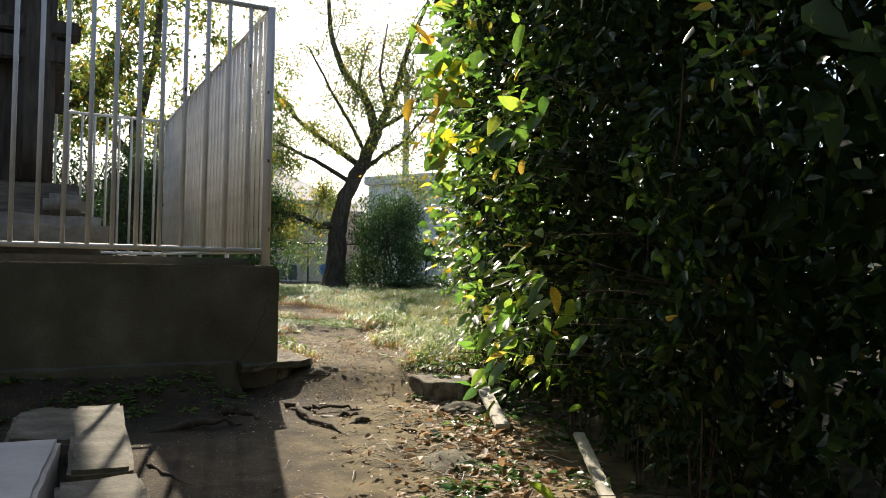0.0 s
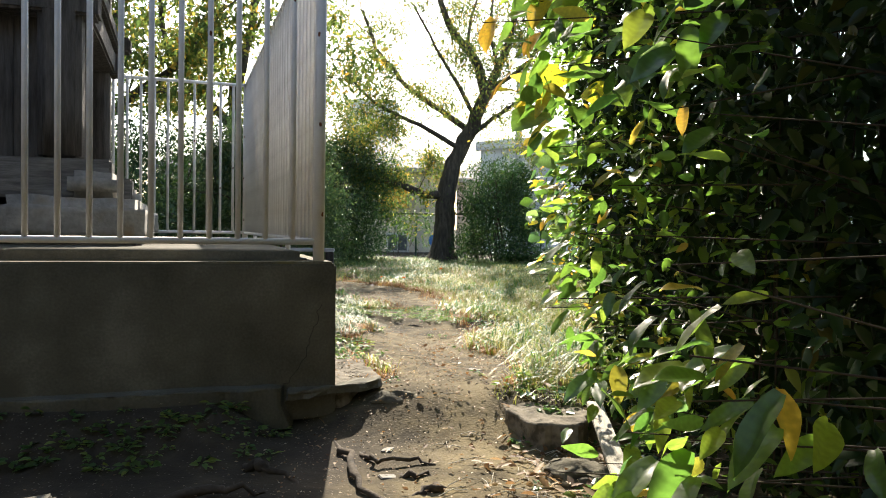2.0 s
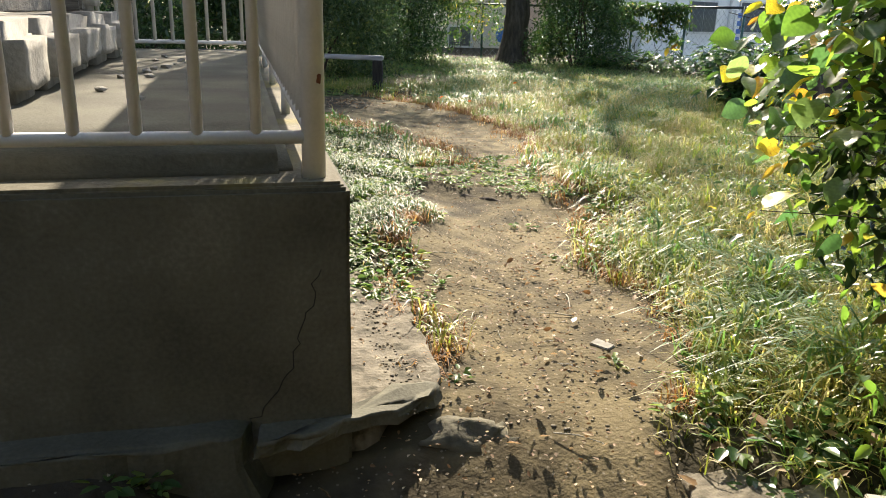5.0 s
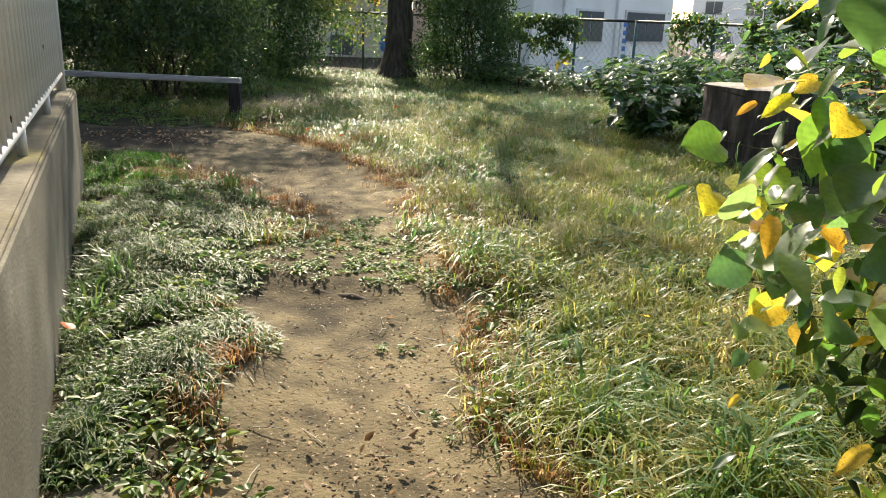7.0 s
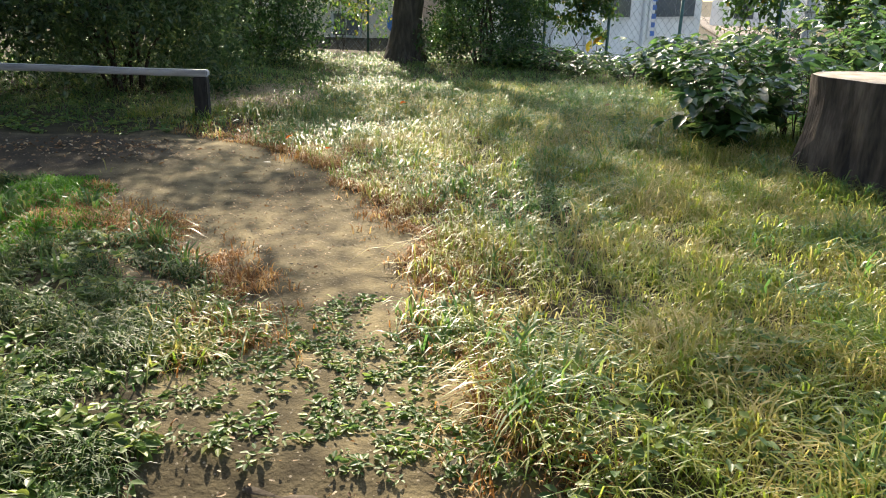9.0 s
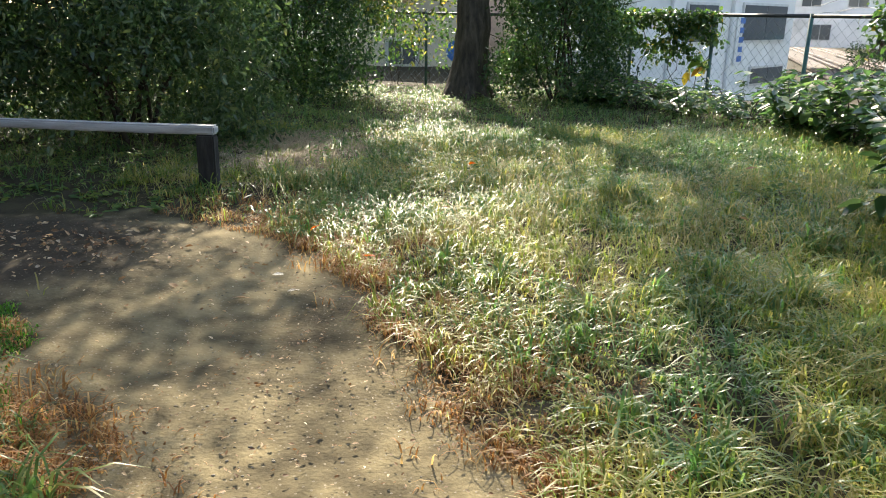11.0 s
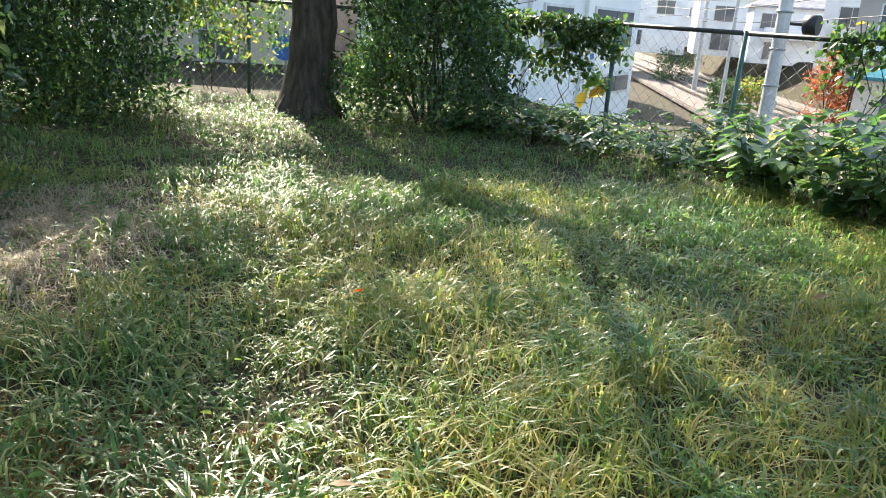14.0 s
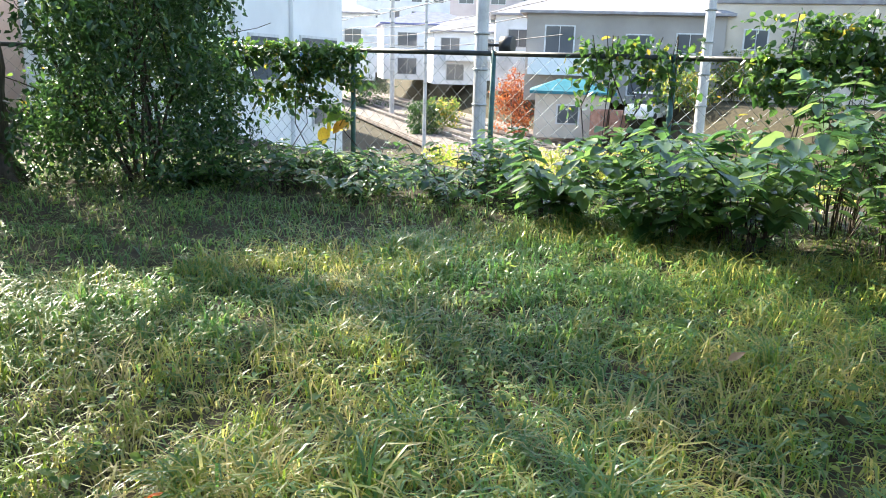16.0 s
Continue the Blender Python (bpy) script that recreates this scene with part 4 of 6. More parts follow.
# the green tone carries sunlight in its leaf colour
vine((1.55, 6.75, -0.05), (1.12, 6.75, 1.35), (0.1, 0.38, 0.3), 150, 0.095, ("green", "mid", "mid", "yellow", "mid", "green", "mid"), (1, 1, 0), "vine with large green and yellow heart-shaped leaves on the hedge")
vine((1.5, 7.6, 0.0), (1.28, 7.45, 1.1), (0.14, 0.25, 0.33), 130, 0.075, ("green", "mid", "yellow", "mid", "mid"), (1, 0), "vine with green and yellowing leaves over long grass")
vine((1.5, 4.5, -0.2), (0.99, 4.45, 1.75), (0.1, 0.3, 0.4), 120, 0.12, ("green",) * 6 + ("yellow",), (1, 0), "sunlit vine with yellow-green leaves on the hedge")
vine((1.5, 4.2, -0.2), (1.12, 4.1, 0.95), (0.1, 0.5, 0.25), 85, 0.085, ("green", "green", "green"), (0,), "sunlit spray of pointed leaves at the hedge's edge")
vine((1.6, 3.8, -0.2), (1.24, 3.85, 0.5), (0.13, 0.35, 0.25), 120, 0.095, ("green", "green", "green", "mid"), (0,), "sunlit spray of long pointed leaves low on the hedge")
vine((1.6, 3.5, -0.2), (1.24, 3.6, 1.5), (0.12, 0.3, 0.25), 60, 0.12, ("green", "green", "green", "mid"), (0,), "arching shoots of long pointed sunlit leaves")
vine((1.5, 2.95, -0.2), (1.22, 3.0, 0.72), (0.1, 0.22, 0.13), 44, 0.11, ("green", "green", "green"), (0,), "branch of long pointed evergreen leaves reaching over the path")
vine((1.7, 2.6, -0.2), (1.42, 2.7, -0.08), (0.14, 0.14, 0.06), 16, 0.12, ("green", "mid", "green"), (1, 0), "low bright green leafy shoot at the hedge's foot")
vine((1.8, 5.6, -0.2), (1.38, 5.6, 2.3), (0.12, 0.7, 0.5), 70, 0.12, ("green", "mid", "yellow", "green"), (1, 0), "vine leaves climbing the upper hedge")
for y in (0.4, 2.3, 4.4, 6.3):
    tagged(rod("fence_post", (2.45, y, -0.3), (2.45, y, 1.5), 0.024, GREEN_STEEL, None, 10),
           "old green steel fence post inside the hedge", "fence post", "posts in the hedge")


# ---- trees ----
def tree(at, trunk, r, limbs, leaves, leaf_size, material, label, depth=3, per=4, spread=0.28, bark=BARK, fade=9.0):
    """trunk and limbs are polylines from the foot; twigs and leaves grow from the limbs."""
    ob = empty("tree", at)
    tagged(ob, label, "tree")
    tr = Tubes()
    pts = np.array(trunk, float)
    k = np.linspace(0, 1, 22)
    seg = np.linspace(0, 1, len(pts))
    fine = np.stack([np.interp(k, seg, pts[:, i]) for i in range(3)], 1)
    fine[1:-1] += rng.normal(size=(20, 3)) * 0.02
    rad = r * (1 - 0.45 * k) + r * 0.4 * np.exp(-fine[:, 2] / 0.25) + rng.normal(size=22) * 0.01
    tr.add(fine, rad, 14)
    for a in range(7):
        an = a * 0.9 + rng.uniform(0, 0.4)
        tr.add([(math.cos(an) * r * 0.6, math.sin(an) * r * 0.6, 0.5), (math.cos(an) * r * 1.25, math.sin(an) * r * 1.25, 0.12), (math.cos(an) * r * 1.8, math.sin(an) * r * 1.8, -0.08)], [0.03, 0.07, 0.04], 6)
    mesh_part("trunk", tr.mesh("trunk"), bark, ob)
    tips = []
    for limb, lr in limbs:
        lt = Tubes()
        p = np.array(limb, float)
        kk = np.linspace(0, 1, 14)
        f = np.stack([np.interp(kk, np.linspace(0, 1, len(p)), p[:, i]) for i in range(3)], 1)
        f[1:] += np.cumsum(rng.normal(size=(13, 3)) * 0.018, 0)
        lt.add(f, np.linspace(lr, lr * 0.35, 14), 8)
        for i in range(4, 14):
            d = unit(f[min(i + 1, 13)] - f[i - 1] + rng.normal(size=3) * 0.35)
            if rng.uniform() < 0.85:
                grow(lt, tips, f[i], d + rng.normal(size=3) * 0.5, rng.uniform(0.6, 1.3), min(0.022, lr * 0.18), depth - 1, 0.4, 5)
        for i in range(4, 14):
            tips += [f[i] + rng.normal(size=3) * 0.42 for _ in range(7)]
        mesh_part("limb", lt.mesh("limb"), bark, ob)
    tips = np.array(tips)
    low = np.exp(-np.clip(tips[:, 2] - 2.4, 0, None) / fade)
    knots = tips[rng.choice(len(tips), max(60, leaves // 70), p=low / low.sum())]
    pos = knots[rng.integers(0, len(knots), leaves)] + rng.normal(size=(leaves, 3)) * spread * rng.uniform(0.35, 1.0, (leaves, 1))
    leaf_set("crown", pos, leaf_size, material, ob, 0.5)
    return ob


tree((-1.15, 23.0, 0.03), [(0, 0, -0.05), (0.05, 0, 1.0), (0.1, 0, 1.9), (0.35, 0, 2.9), (0.75, 0.1, 3.8), (1.2, 0.1, 4.8)], 0.31,
     [([(0.1, 0, 1.85), (-0.5, -0.1, 1.9), (-1.3, -0.3, 2.25), (-2.0, -0.4, 2.35), (-2.7, -0.6, 2.9)], 0.13),
      ([(1.15, 0.1, 4.7), (0.9, 0.2, 5.7), (0.1, 0.3, 6.6), (-0.4, 0.3, 7.8), (-0.5, 0.4, 9.3)], 0.15),
      ([(1.2, 0.1, 4.8), (1.7, 0, 5.7), (2.0, -0.2, 7.0), (2.6, -0.3, 8.6)], 0.14),
      ([(0.7, 0.1, 3.7), (-0.2, 0.4, 4.3), (-1.2, 0.5, 5.0), (-2.0, 0.5, 6.0), (-2.4, 0.6, 7.2)], 0.1),
      ([(0.5, 0, 3.2), (-0.5, -0.4, 3.7), (-1.7, -0.7, 4.2), (-2.7, -0.8, 5.1)], 0.08),
      ([(0.6, 0, 3.4), (1.4, -0.2, 4.0), (2.0, -0.3, 4.4), (2.6, -0.3, 5.2)], 0.08),
      ([(1.2, 0.1, 4.8), (1.9, 0.3, 5.2), (2.7, 0.2, 6.0), (3.3, 0.1, 7.0)], 0.08), ([(0.9, 0.1, 4.0), (0.3, -0.2, 5.0), (-0.3, -0.4, 5.9), (-0.9, -0.5, 7.0)], 0.07),
      ([(1.1, 0.1, 4.5), (1.5, -0.4, 5.3), (1.3, -0.7, 6.3), (1.5, -0.9, 7.6)], 0.07), ([(1.0, 0.1, 4.3), (1.0, 0.9, 5.3), (0.5, 1.5, 6.5), (0.8, 1.9, 8.0)], 0.1)],
     36000, 0.082, G_TREE, "spreading old tree with dark bark and sparse yellowing leaves", 3, spread=0.3, fade=2.3)
tree((-8.4, 17.2, 0.0), [(0, 0, -0.05), (0.1, 0, 2), (0.2, 0.1, 4.2)], 0.3,
     [([(0.2, 0.1, 4), (0.9, 0, 5.4), (1.5, -0.1, 7), (1.8, 0, 9)], 0.15), ([(0.2, 0.1, 3.8), (-0.7, 0, 5), (-1.2, 0, 7), (-1.3, 0, 9)], 0.14),
      ([(0.1, 0, 2.8), (1.2, -0.3, 3.6), (2.4, -0.4, 4.4), (3.2, -0.4, 5.4)], 0.12), ([(0.1, 0, 3.2), (-1, 0.3, 3.9), (-2.2, 0.3, 4.7), (-3, 0.2, 6)], 0.12)],
     11000, 0.14, G_TREE, "tall tree with small leaves behind the shrine", 3, spread=0.33)
tree((-5.9, 19.5, 0.0), [(0, 0, -0.05), (0.1, 0, 2), (0.0, 0.1, 4.5)], 0.24,
     [([(0.0, 0.1, 4.2), (0.5, 0, 5.6), (0.6, -0.1, 7.2), (1.0, 0, 9)], 0.13), ([(0.1, 0, 3.2), (-0.8, 0, 4.2), (-1.6, 0, 5.4), (-1.8, 0, 7.4)], 0.12),
      ([(0.1, 0, 2.5), (0.9, -0.2, 3.3), (1.5, -0.3, 4.2), (1.7, -0.3, 5.2)], 0.1)],
     9000, 0.13, G_TREE, "slender tree with thin autumn leaves behind the railing", 3, spread=0.3)

SHRUBS = [((0.4, 22.7, 0.05), 1.15, 2.7, 22000, 0.07, "rounded dark evergreen shrub by the old tree"),
          ((-4.2, 17.4, 0.02), 1.5, 3.0, 42000, 0.064, "broad dense green shrub beside the wooden rail"),
          ((-6.7, 17.0, 0.02), 1.7, 3.0, 22000, 0.075, "dense dark green shrub behind the wooden rail"),
          ((-3.9, 22.6, 0.05), 1.6, 3.1, 34000, 0.072, "dark evergreen shrub near the back fence"),
          ((-6.3, 22.4, 0.05), 1.5, 3.3, 9000, 0.09, "dark evergreen shrub near the back fence"),
          ((-9.3, 13.6, -0.02), 1.5, 3.0, 8000, 0.09, "dark bush behind the shrine railing"),
          ((-6.0, 14.6, -0.02), 1.1, 2.0, 6000, 0.08, "dark bush behind the shrine railing")]
for at, r, h, n, s, label in SHRUBS:
    shrub(at, r, h, n, s, G_SHRUB if label.startswith("broad") else G_DARK, label, stems=9)

# broad-leaved plants along the fence and round the tall stump
BROAD = [(0.9, 22.0, 0.5, 0.4), (1.5, 21.4, 0.5, 0.45), (2.0, 20.6, 0.55, 0.6), (2.5, 19.9, 0.6, 0.65), (2.9, 19.1, 0.6, 0.75), (3.2, 18.3, 0.6, 0.8), (3.6, 17.6, 0.65, 0.95),
         (4.1, 16.9, 0.7, 1.05), (4.5, 16.0, 0.75, 1.2), (3.2, 20.2, 0.6, 0.65), (3.9, 18.9, 0.65, 0.75), (4.7, 17.6, 0.7, 1.15), (5.3, 16.4, 0.7, 1.4), (4.6, 15.1, 0.7, 1.2), (5.4, 14.7, 0.8, 1.4), (2.3, 21.3, 0.5, 0.5),
         (2.45, 14.25, 0.4, 0.75), (2.75, 14.75, 0.45, 0.8), (3.5, 14.9, 0.5, 0.9), (4.4, 13.5, 0.6, 1.0), (4.6, 12.4, 0.7, 1.0), (4.9, 16.8, 0.6, 1.3), (5.6, 17.4, 0.6, 1.3)]
for x, y, r, h in BROAD:
    x, y, r, h = x + rng.normal() * 0.1, y + rng.normal() * 0.1, r * rng.uniform(0.8, 1.15), h * rng.uniform(0.75, 1.1)
    ob = empty("leafy_undergrowth", (x, y, float(ground_z(x, y))))
    tagged(ob, "knee-high broad-leaved green undergrowth" if h < 0.9 else "waist-high broad-leaved green undergrowth by the fence", "undergrowth", "broad-leaved plants along the fence")
    t, at, ax, ln = Tubes(), [], [], []
    big = 0.09 if h < 0.7 else rng.uniform(0.11, 0.16)
    for k in range(30):
        a, reach, tall = rng.uniform(0, 6.28), r * rng.uniform(0.15, 1.1), h * rng.uniform(0.35, 1.1)
        q = np.linspace(0, 1, 9)[:, None]
        d = np.array([math.cos(a), math.sin(a), 0.0])
        stem = d * (0.2 * r + reach * q ** 1.6) + np.array([0, 0, 1.0]) * tall * (1 - (1 - q) ** 1.7) - np.array([0, 0, 0.03])
        stem[1:] += rng.normal(size=(8, 3)) * 0.015
        t.add(stem, np.linspace(0.006, 0.002, 9), 4)
        for i in range(2, 9):
            for side in (-1, 1, 0)[:2 if i < 8 else 3]:
                w = a + side * rng.uniform(0.6, 1.5)
                at.append(stem[i])
                ax.append((math.cos(w), math.sin(w), rng.uniform(-0.35, 0.35)))
                ln.append(big * rng.uniform(0.5, 1.35) * (1.15 - 0.08 * abs(i - 5)))
    mesh_part("stem", t.mesh("stem"), DARK_BARK, ob)
    up = np.array([0, 0, 1.0]) + rng.normal(0, 0.25, (len(at), 3))
    mesh_part("leaves", round_leaf_mesh("leaves", np.array(at), np.array(ax), up, np.array(ln), 0.62, 0.07, 0.28), G_BROAD, ob)


# ---- wooden rail, stumps, stones, roots ----
def uneven_log(points, radii, sides=14, wobble=0.06):
    v, q = tube_arrays(points, radii, sides)
    c = np.repeat(np.array(points, float), sides, 0)
    k = np.array([noise.noise(Vector(p) * 6) for p in v])
    return c + (v - c) * (1 + wobble * 2 * k)[:, None], q


low_rail = empty("wooden_rail", (-2.45, 15.26, 0.0))
tagged(low_rail, "low wooden rail of a silvered board on a dark post", "rail")
part("post", box_bm((0.14, 0.1, 0.62), (0, 0, -0.1), 0.012), CHARRED, low_rail, "charred dark square post")
part("post", box_bm((0.14, 0.1, 0.62), (-4.1, 0.05, -0.1), 0.012), CHARRED, low_rail, "charred dark square post")
part("board", rough_box((4.5, 0.1, 0.065), (-2.17, 0.0, 0.52), (10, 1, 1), 0.006, 0.012, 3), RAIL_WOOD, low_rail, "silvered weathered board")


def stump(at, r, h, seed, label, flare=0.35, lean=0.0):
    ob = empty("tree_stump", at)
    tagged(ob, label, "stump")
    sides, rings = 36, 9
    bm = bmesh.new()
    rows = []
    for i in range(rings):
        s = i / (rings - 1)
        row = []
        for j in range(sides):
            a = 2 * math.pi * j / sides
            k = noise.noise(Vector((math.cos(a) * 2, math.sin(a) * 2, seed))) * 0.16 + noise.noise(Vector((math.cos(a) * 6, math.sin(a) * 6, s * 2 + seed))) * 0.09
            rr = r * (1 + k + flare * (1 - s) ** 3)
            row.append(bm.verts.new((rr * math.cos(a) + lean * s, rr * math.sin(a), -0.08 + (h + 0.08) * s)))
        rows.append(row)
    for a, b in zip(rows, rows[1:]):
        for j in range(sides):
            bm.faces.new((a[j], a[(j + 1) % sides], b[(j + 1) % sides], b[j]))
    cap = [(w.co.x, w.co.y) for w in rows[-1]]
    part("bark", bm, STUMP_BARK, ob)
    bm = bmesh.new()
    prev = [bm.verts.new((x * 0.985, y * 0.985, h + 0.002)) for x, y in cap]
    for f in (0.75, 0.5, 0.25):
        cur = [bm.verts.new((x * f, y * f, h + 0.012 + 0.012 * noise.noise(Vector((x * 4 * f, y * 4 * f, seed))))) for x, y in cap]
        for j in range(sides):
            bm.faces.new((prev[j], prev[(j + 1) % sides], cur[(j + 1) % sides], cur[j]))
        prev = cur
    bm.faces.new(prev)
    part("sawn_top", bm, CUT_WOOD, ob, "pale sawn top with cracks")
    return ob


stump((3.42, 13.55, 0.04), 0.56, 0.82, 4.0, "tall thick sawn tree stump with grey-brown bark", 0.1)
slab = part("broken_slab", ragged_slab([(-0.3, 0.4), (-0.05, 0.5), (0.2, 0.25), (0.27, -0.1), (0.2, -0.5), (-0.04, -0.48), (-0.2, -0.25), (-0.26, 0.1)], 0.0, 0.2, 9.0, 0.045), AGGREGATE)
slab.location = (1.08, 6.32, -0.085)
tagged(slab, "broken slab of sandy pebbled concrete beside the earth path", "slab")


def plank(p, qpt, w, th, label):
    p, qpt = Vector(p), Vector(qpt)
    bm = rough_box((w, (qpt - p).length, th), (0, 0, 0), (6, 1, 1), 0.003, 0.004, 2)
    ob = part("plank", bm, PLANK)
    ob.matrix_world = Matrix.Translation((p + qpt) / 2) @ (qpt - p).to_track_quat("Y", "Z").to_matrix().to_4x4()
    tagged(ob, label, "plank")


plank((1.38, 6.2, -0.06), (1.41, 4.75, -0.2), 0.09, 0.03, "bleached plank leaning on the broken slab")
plank((1.75, 4.2, -0.12), (1.62, 2.9, -0.22), 0.06, 0.025, "narrow bleached plank in the leaf litter")
log = empty("edging_log", (0, 0, 0))
tagged(log, "thin log set across the path as a step", "log")
v, q = uneven_log([(-0.56 + 0.09 * i, 9.51 - 0.014 * i, (-0.05, -0.038, -0.046, -0.04, -0.052, -0.047, -0.06, -0.065, -0.09)[i]) for i in range(9)], [0.022, 0.032, 0.028, 0.034, 0.028, 0.031, 0.026, 0.024, 0.014], 10, 0.3)
mesh_part("bark", np_mesh("bark", v, q, smooth=True), ROOT, log)

ROOTS = [([(-0.2, 5.95, -0.24), (0.05, 5.6, -0.2), (0.15, 5.2, -0.19), (0.35, 4.9, -0.2), (0.52, 4.62, -0.25)], 0.035),
         ([(0.1, 5.7, -0.23), (0.2, 5.45, -0.19), (0.42, 5.5, -0.19), (0.62, 5.45, -0.26)], 0.028),
         ([(-0.75, 4.75, -0.26), (-0.55, 4.9, -0.2), (-0.3, 4.95, -0.18), (-0.15, 5.0, -0.25)], 0.045),
         ([(-0.45, 5.35, -0.26), (-0.35, 5.25, -0.16), (-0.2, 5.2, -0.19), (0.0, 5.1, -0.27)], 0.045),
         ([(0.35, 5.0, -0.26), (0.55, 5.15, -0.205), (0.7, 5.25, -0.25)], 0.035),
         ([(-0.7, 4.3, -0.24), (-0.45, 3.95, -0.21), (-0.2, 3.7, -0.22), (-0.1, 3.5, -0.25)], 0.018),
         ([(0.75, 5.0, -0.25), (0.85, 4.85, -0.21), (1.0, 4.75, -0.25)], 0.026),
         ([(0.25, 5.4, -0.25), (0.45, 5.28, -0.2), (0.66, 5.4, -0.25)], 0.03)]
for pts, r in ROOTS:
    p = np.array(pts, float)
    kk = np.linspace(0, 1, 16)
    f = np.stack([np.interp(kk, np.linspace(0, 1, len(p)), p[:, i]) for i in range(3)], 1)
    f[1:-1] += rng.normal(size=(14, 3)) * np.array([0.016, 0.016, 0.006])
    f[:, 2] -= 0.02
    v, q = uneven_log(f, 0.45 * r * np.interp(kk, [0, 0.4, 1], [0.8, 1.15, 0.35]), 9, 0.3)
    ob = mesh_part("root", np_mesh("root", v, q, smooth=True), ROOT)
    tagged(ob, "gnarled brown tree root half buried in the earth", "root", "roots in the path")


def rock(at, size, seed, material, label, name="rock", group=""):
    bm = bmesh.new()
    bmesh.ops.create_icosphere(bm, subdivisions=4, radius=1)
    for w in bm.verts:
        w.co += noise.noise_vector(w.co * 1.3 + Vector((seed, 0, 0))) * 0.3 + noise.noise_vector(w.co * 4 + Vector((0, seed, 0))) * 0.2 + noise.noise_vector(w.co * 11 + Vector((0, seed, 0))) * 0.07
        w.co = Vector((w.co.x * size[0], w.co.y * size[1], w.co.z * size[2]))
    for f in bm.faces:
        f.smooth = True
    ob = part(name, bm, material)
    ob.location = at
    return tagged(ob, label, "stone", group)


rock((0.2, 6.4, -0.2), (0.22, 0.15, 0.13), 1, MOSS_ROCK, "mossy half-buried rock by the concrete footing")
rock((0.8, 6.62, -0.19), (0.09, 0.14, 0.11), 3, MOSS_ROCK, "dark mossy rock beside the broken slab")
rock((1.1, 4.1, -0.34), (0.26, 0.28, 0.13), 4, MOSS_ROCK, "dark earth-covered rock at the hedge's foot")
rock((1.25, 5.45, -0.26), (0.2, 0.2, 0.09), 6, MOSS_ROCK, "dark earthy rock among dead leaves")

for at, size, seed, rz, mat, label in (((-0.5, 3.42, -0.27), (0.22, 1.3, 0.33), 1, 21, SLAB_STONE, "long grey kerb stone set in the earth"),
                                       ((-0.12, 2.46, -0.27), (0.27, 0.66, 0.32), 2, 24, SLAB_STONE, "grey kerb stone set in the earth"),
                                       ((-0.8, 3.62, -0.27), (0.29, 0.68, 0.33), 3, 22, SLAB_STONE, "rough broken pale stone set in the earth"),
                                       ((-0.69, 2.77, -0.27), (0.5, 0.84, 0.34), 4, 19, POLE_CONC, "pale smooth concrete slab on the ground"),
                                       ((-1.3, 3.0, -0.27), (0.5, 1.1, 0.3), 5, 21, SLAB_STONE, "grey stone slab on the ground")):
    ob = part("stone_block", rough_box(size, (0, 0, 0), (7, 2, 2), 0.03 if seed == 3 else 0.012, 0.016, seed), mat)
    ob.matrix_world = pose(*at, 0, 0, rz)
    tagged(ob, label, "stone block")

for i, (x, y) in enumerate(((0.22, 5.75), (0.3, 5.3), (0.62, 7.05), (0.95, 6.8))):
    bm = rough_box((0.09, 0.06, 0.012), (0, 0, 0), (2, 1, 1), 0.006, 0.004, i)
    ob = part("flat_stone", bm, STONE)
    ob.matrix_world = pose(x, y, float(ground_z(x, y)) - 0.004, rng.uniform(-6, 6), rng.uniform(-6, 6), rng.uniform(0, 180))
    tagged(ob, "small flat pale stone on the earth", "stone", "flat stones on the path")


# ---- chain-link fence ----
def chain_link(pts, name, top_z, label):
    ob = empty(name, (pts[0][0], pts[0][1], 0.0))
    tagged(ob, label, "fence")
    o = np.array([pts[0][0], pts[0][1], 0.0])
    for x, y in pts:
        z = float(ground_z(x, y))
        rod("post", np.array([x, y, z - 0.2]) - o, np.array([x, y, top_z + 0.03]) - o, 0.028, GREEN_STEEL, ob, 10)
    for (x0, y0), (x1, y1) in zip(pts, pts[1:]):
        a, b = np.array([x0, y0, top_z]) - o, np.array([x1, y1, top_z]) - o
        rod("top_pipe", a, b, 0.026, DARK_STEEL, ob, 10, "dark pipe along the fence top")
        w = Tubes()
        run, h, pitch = np.linalg.norm(b - a), 1.3, 0.16
        d = (b - a) / run
        for s0 in np.arange(-h, run, pitch):
            for sgn in (1, -1):
                lo, hi = (s0, s0 + h) if sgn > 0 else (s0 + h, s0)
                t0, t1 = max(0.0, -min(lo, hi)) / h, min(1.0, (run - min(lo, hi)) / h)
                if t1 <= t0:
                    continue
                u0, u1 = (t0, t1) if sgn > 0 else (1 - t1, 1 - t0)
                pa, pb = a + d * (lo + (hi - lo) * u0), a + d * (lo + (hi - lo) * u1)
                pa, pb = pa + np.array([0, 0, -h + h * u0 - 0.02]), pb + np.array([0, 0, -h + h * u1 - 0.02])
                w.add([pa, pb], [0.0024, 0.0024], 3)
        mesh_part("wire_mesh", w.mesh("wire_mesh", False), WIRE, ob)
    return ob


chain_link(FENCE_R, "chain_link_fence", 1.46, "green chain-link fence with a dark top pipe above the railway")
chain_link(FENCE_L, "chain_link_fence", 1.42, "green chain-link fence with a dark top pipe behind the old tree")


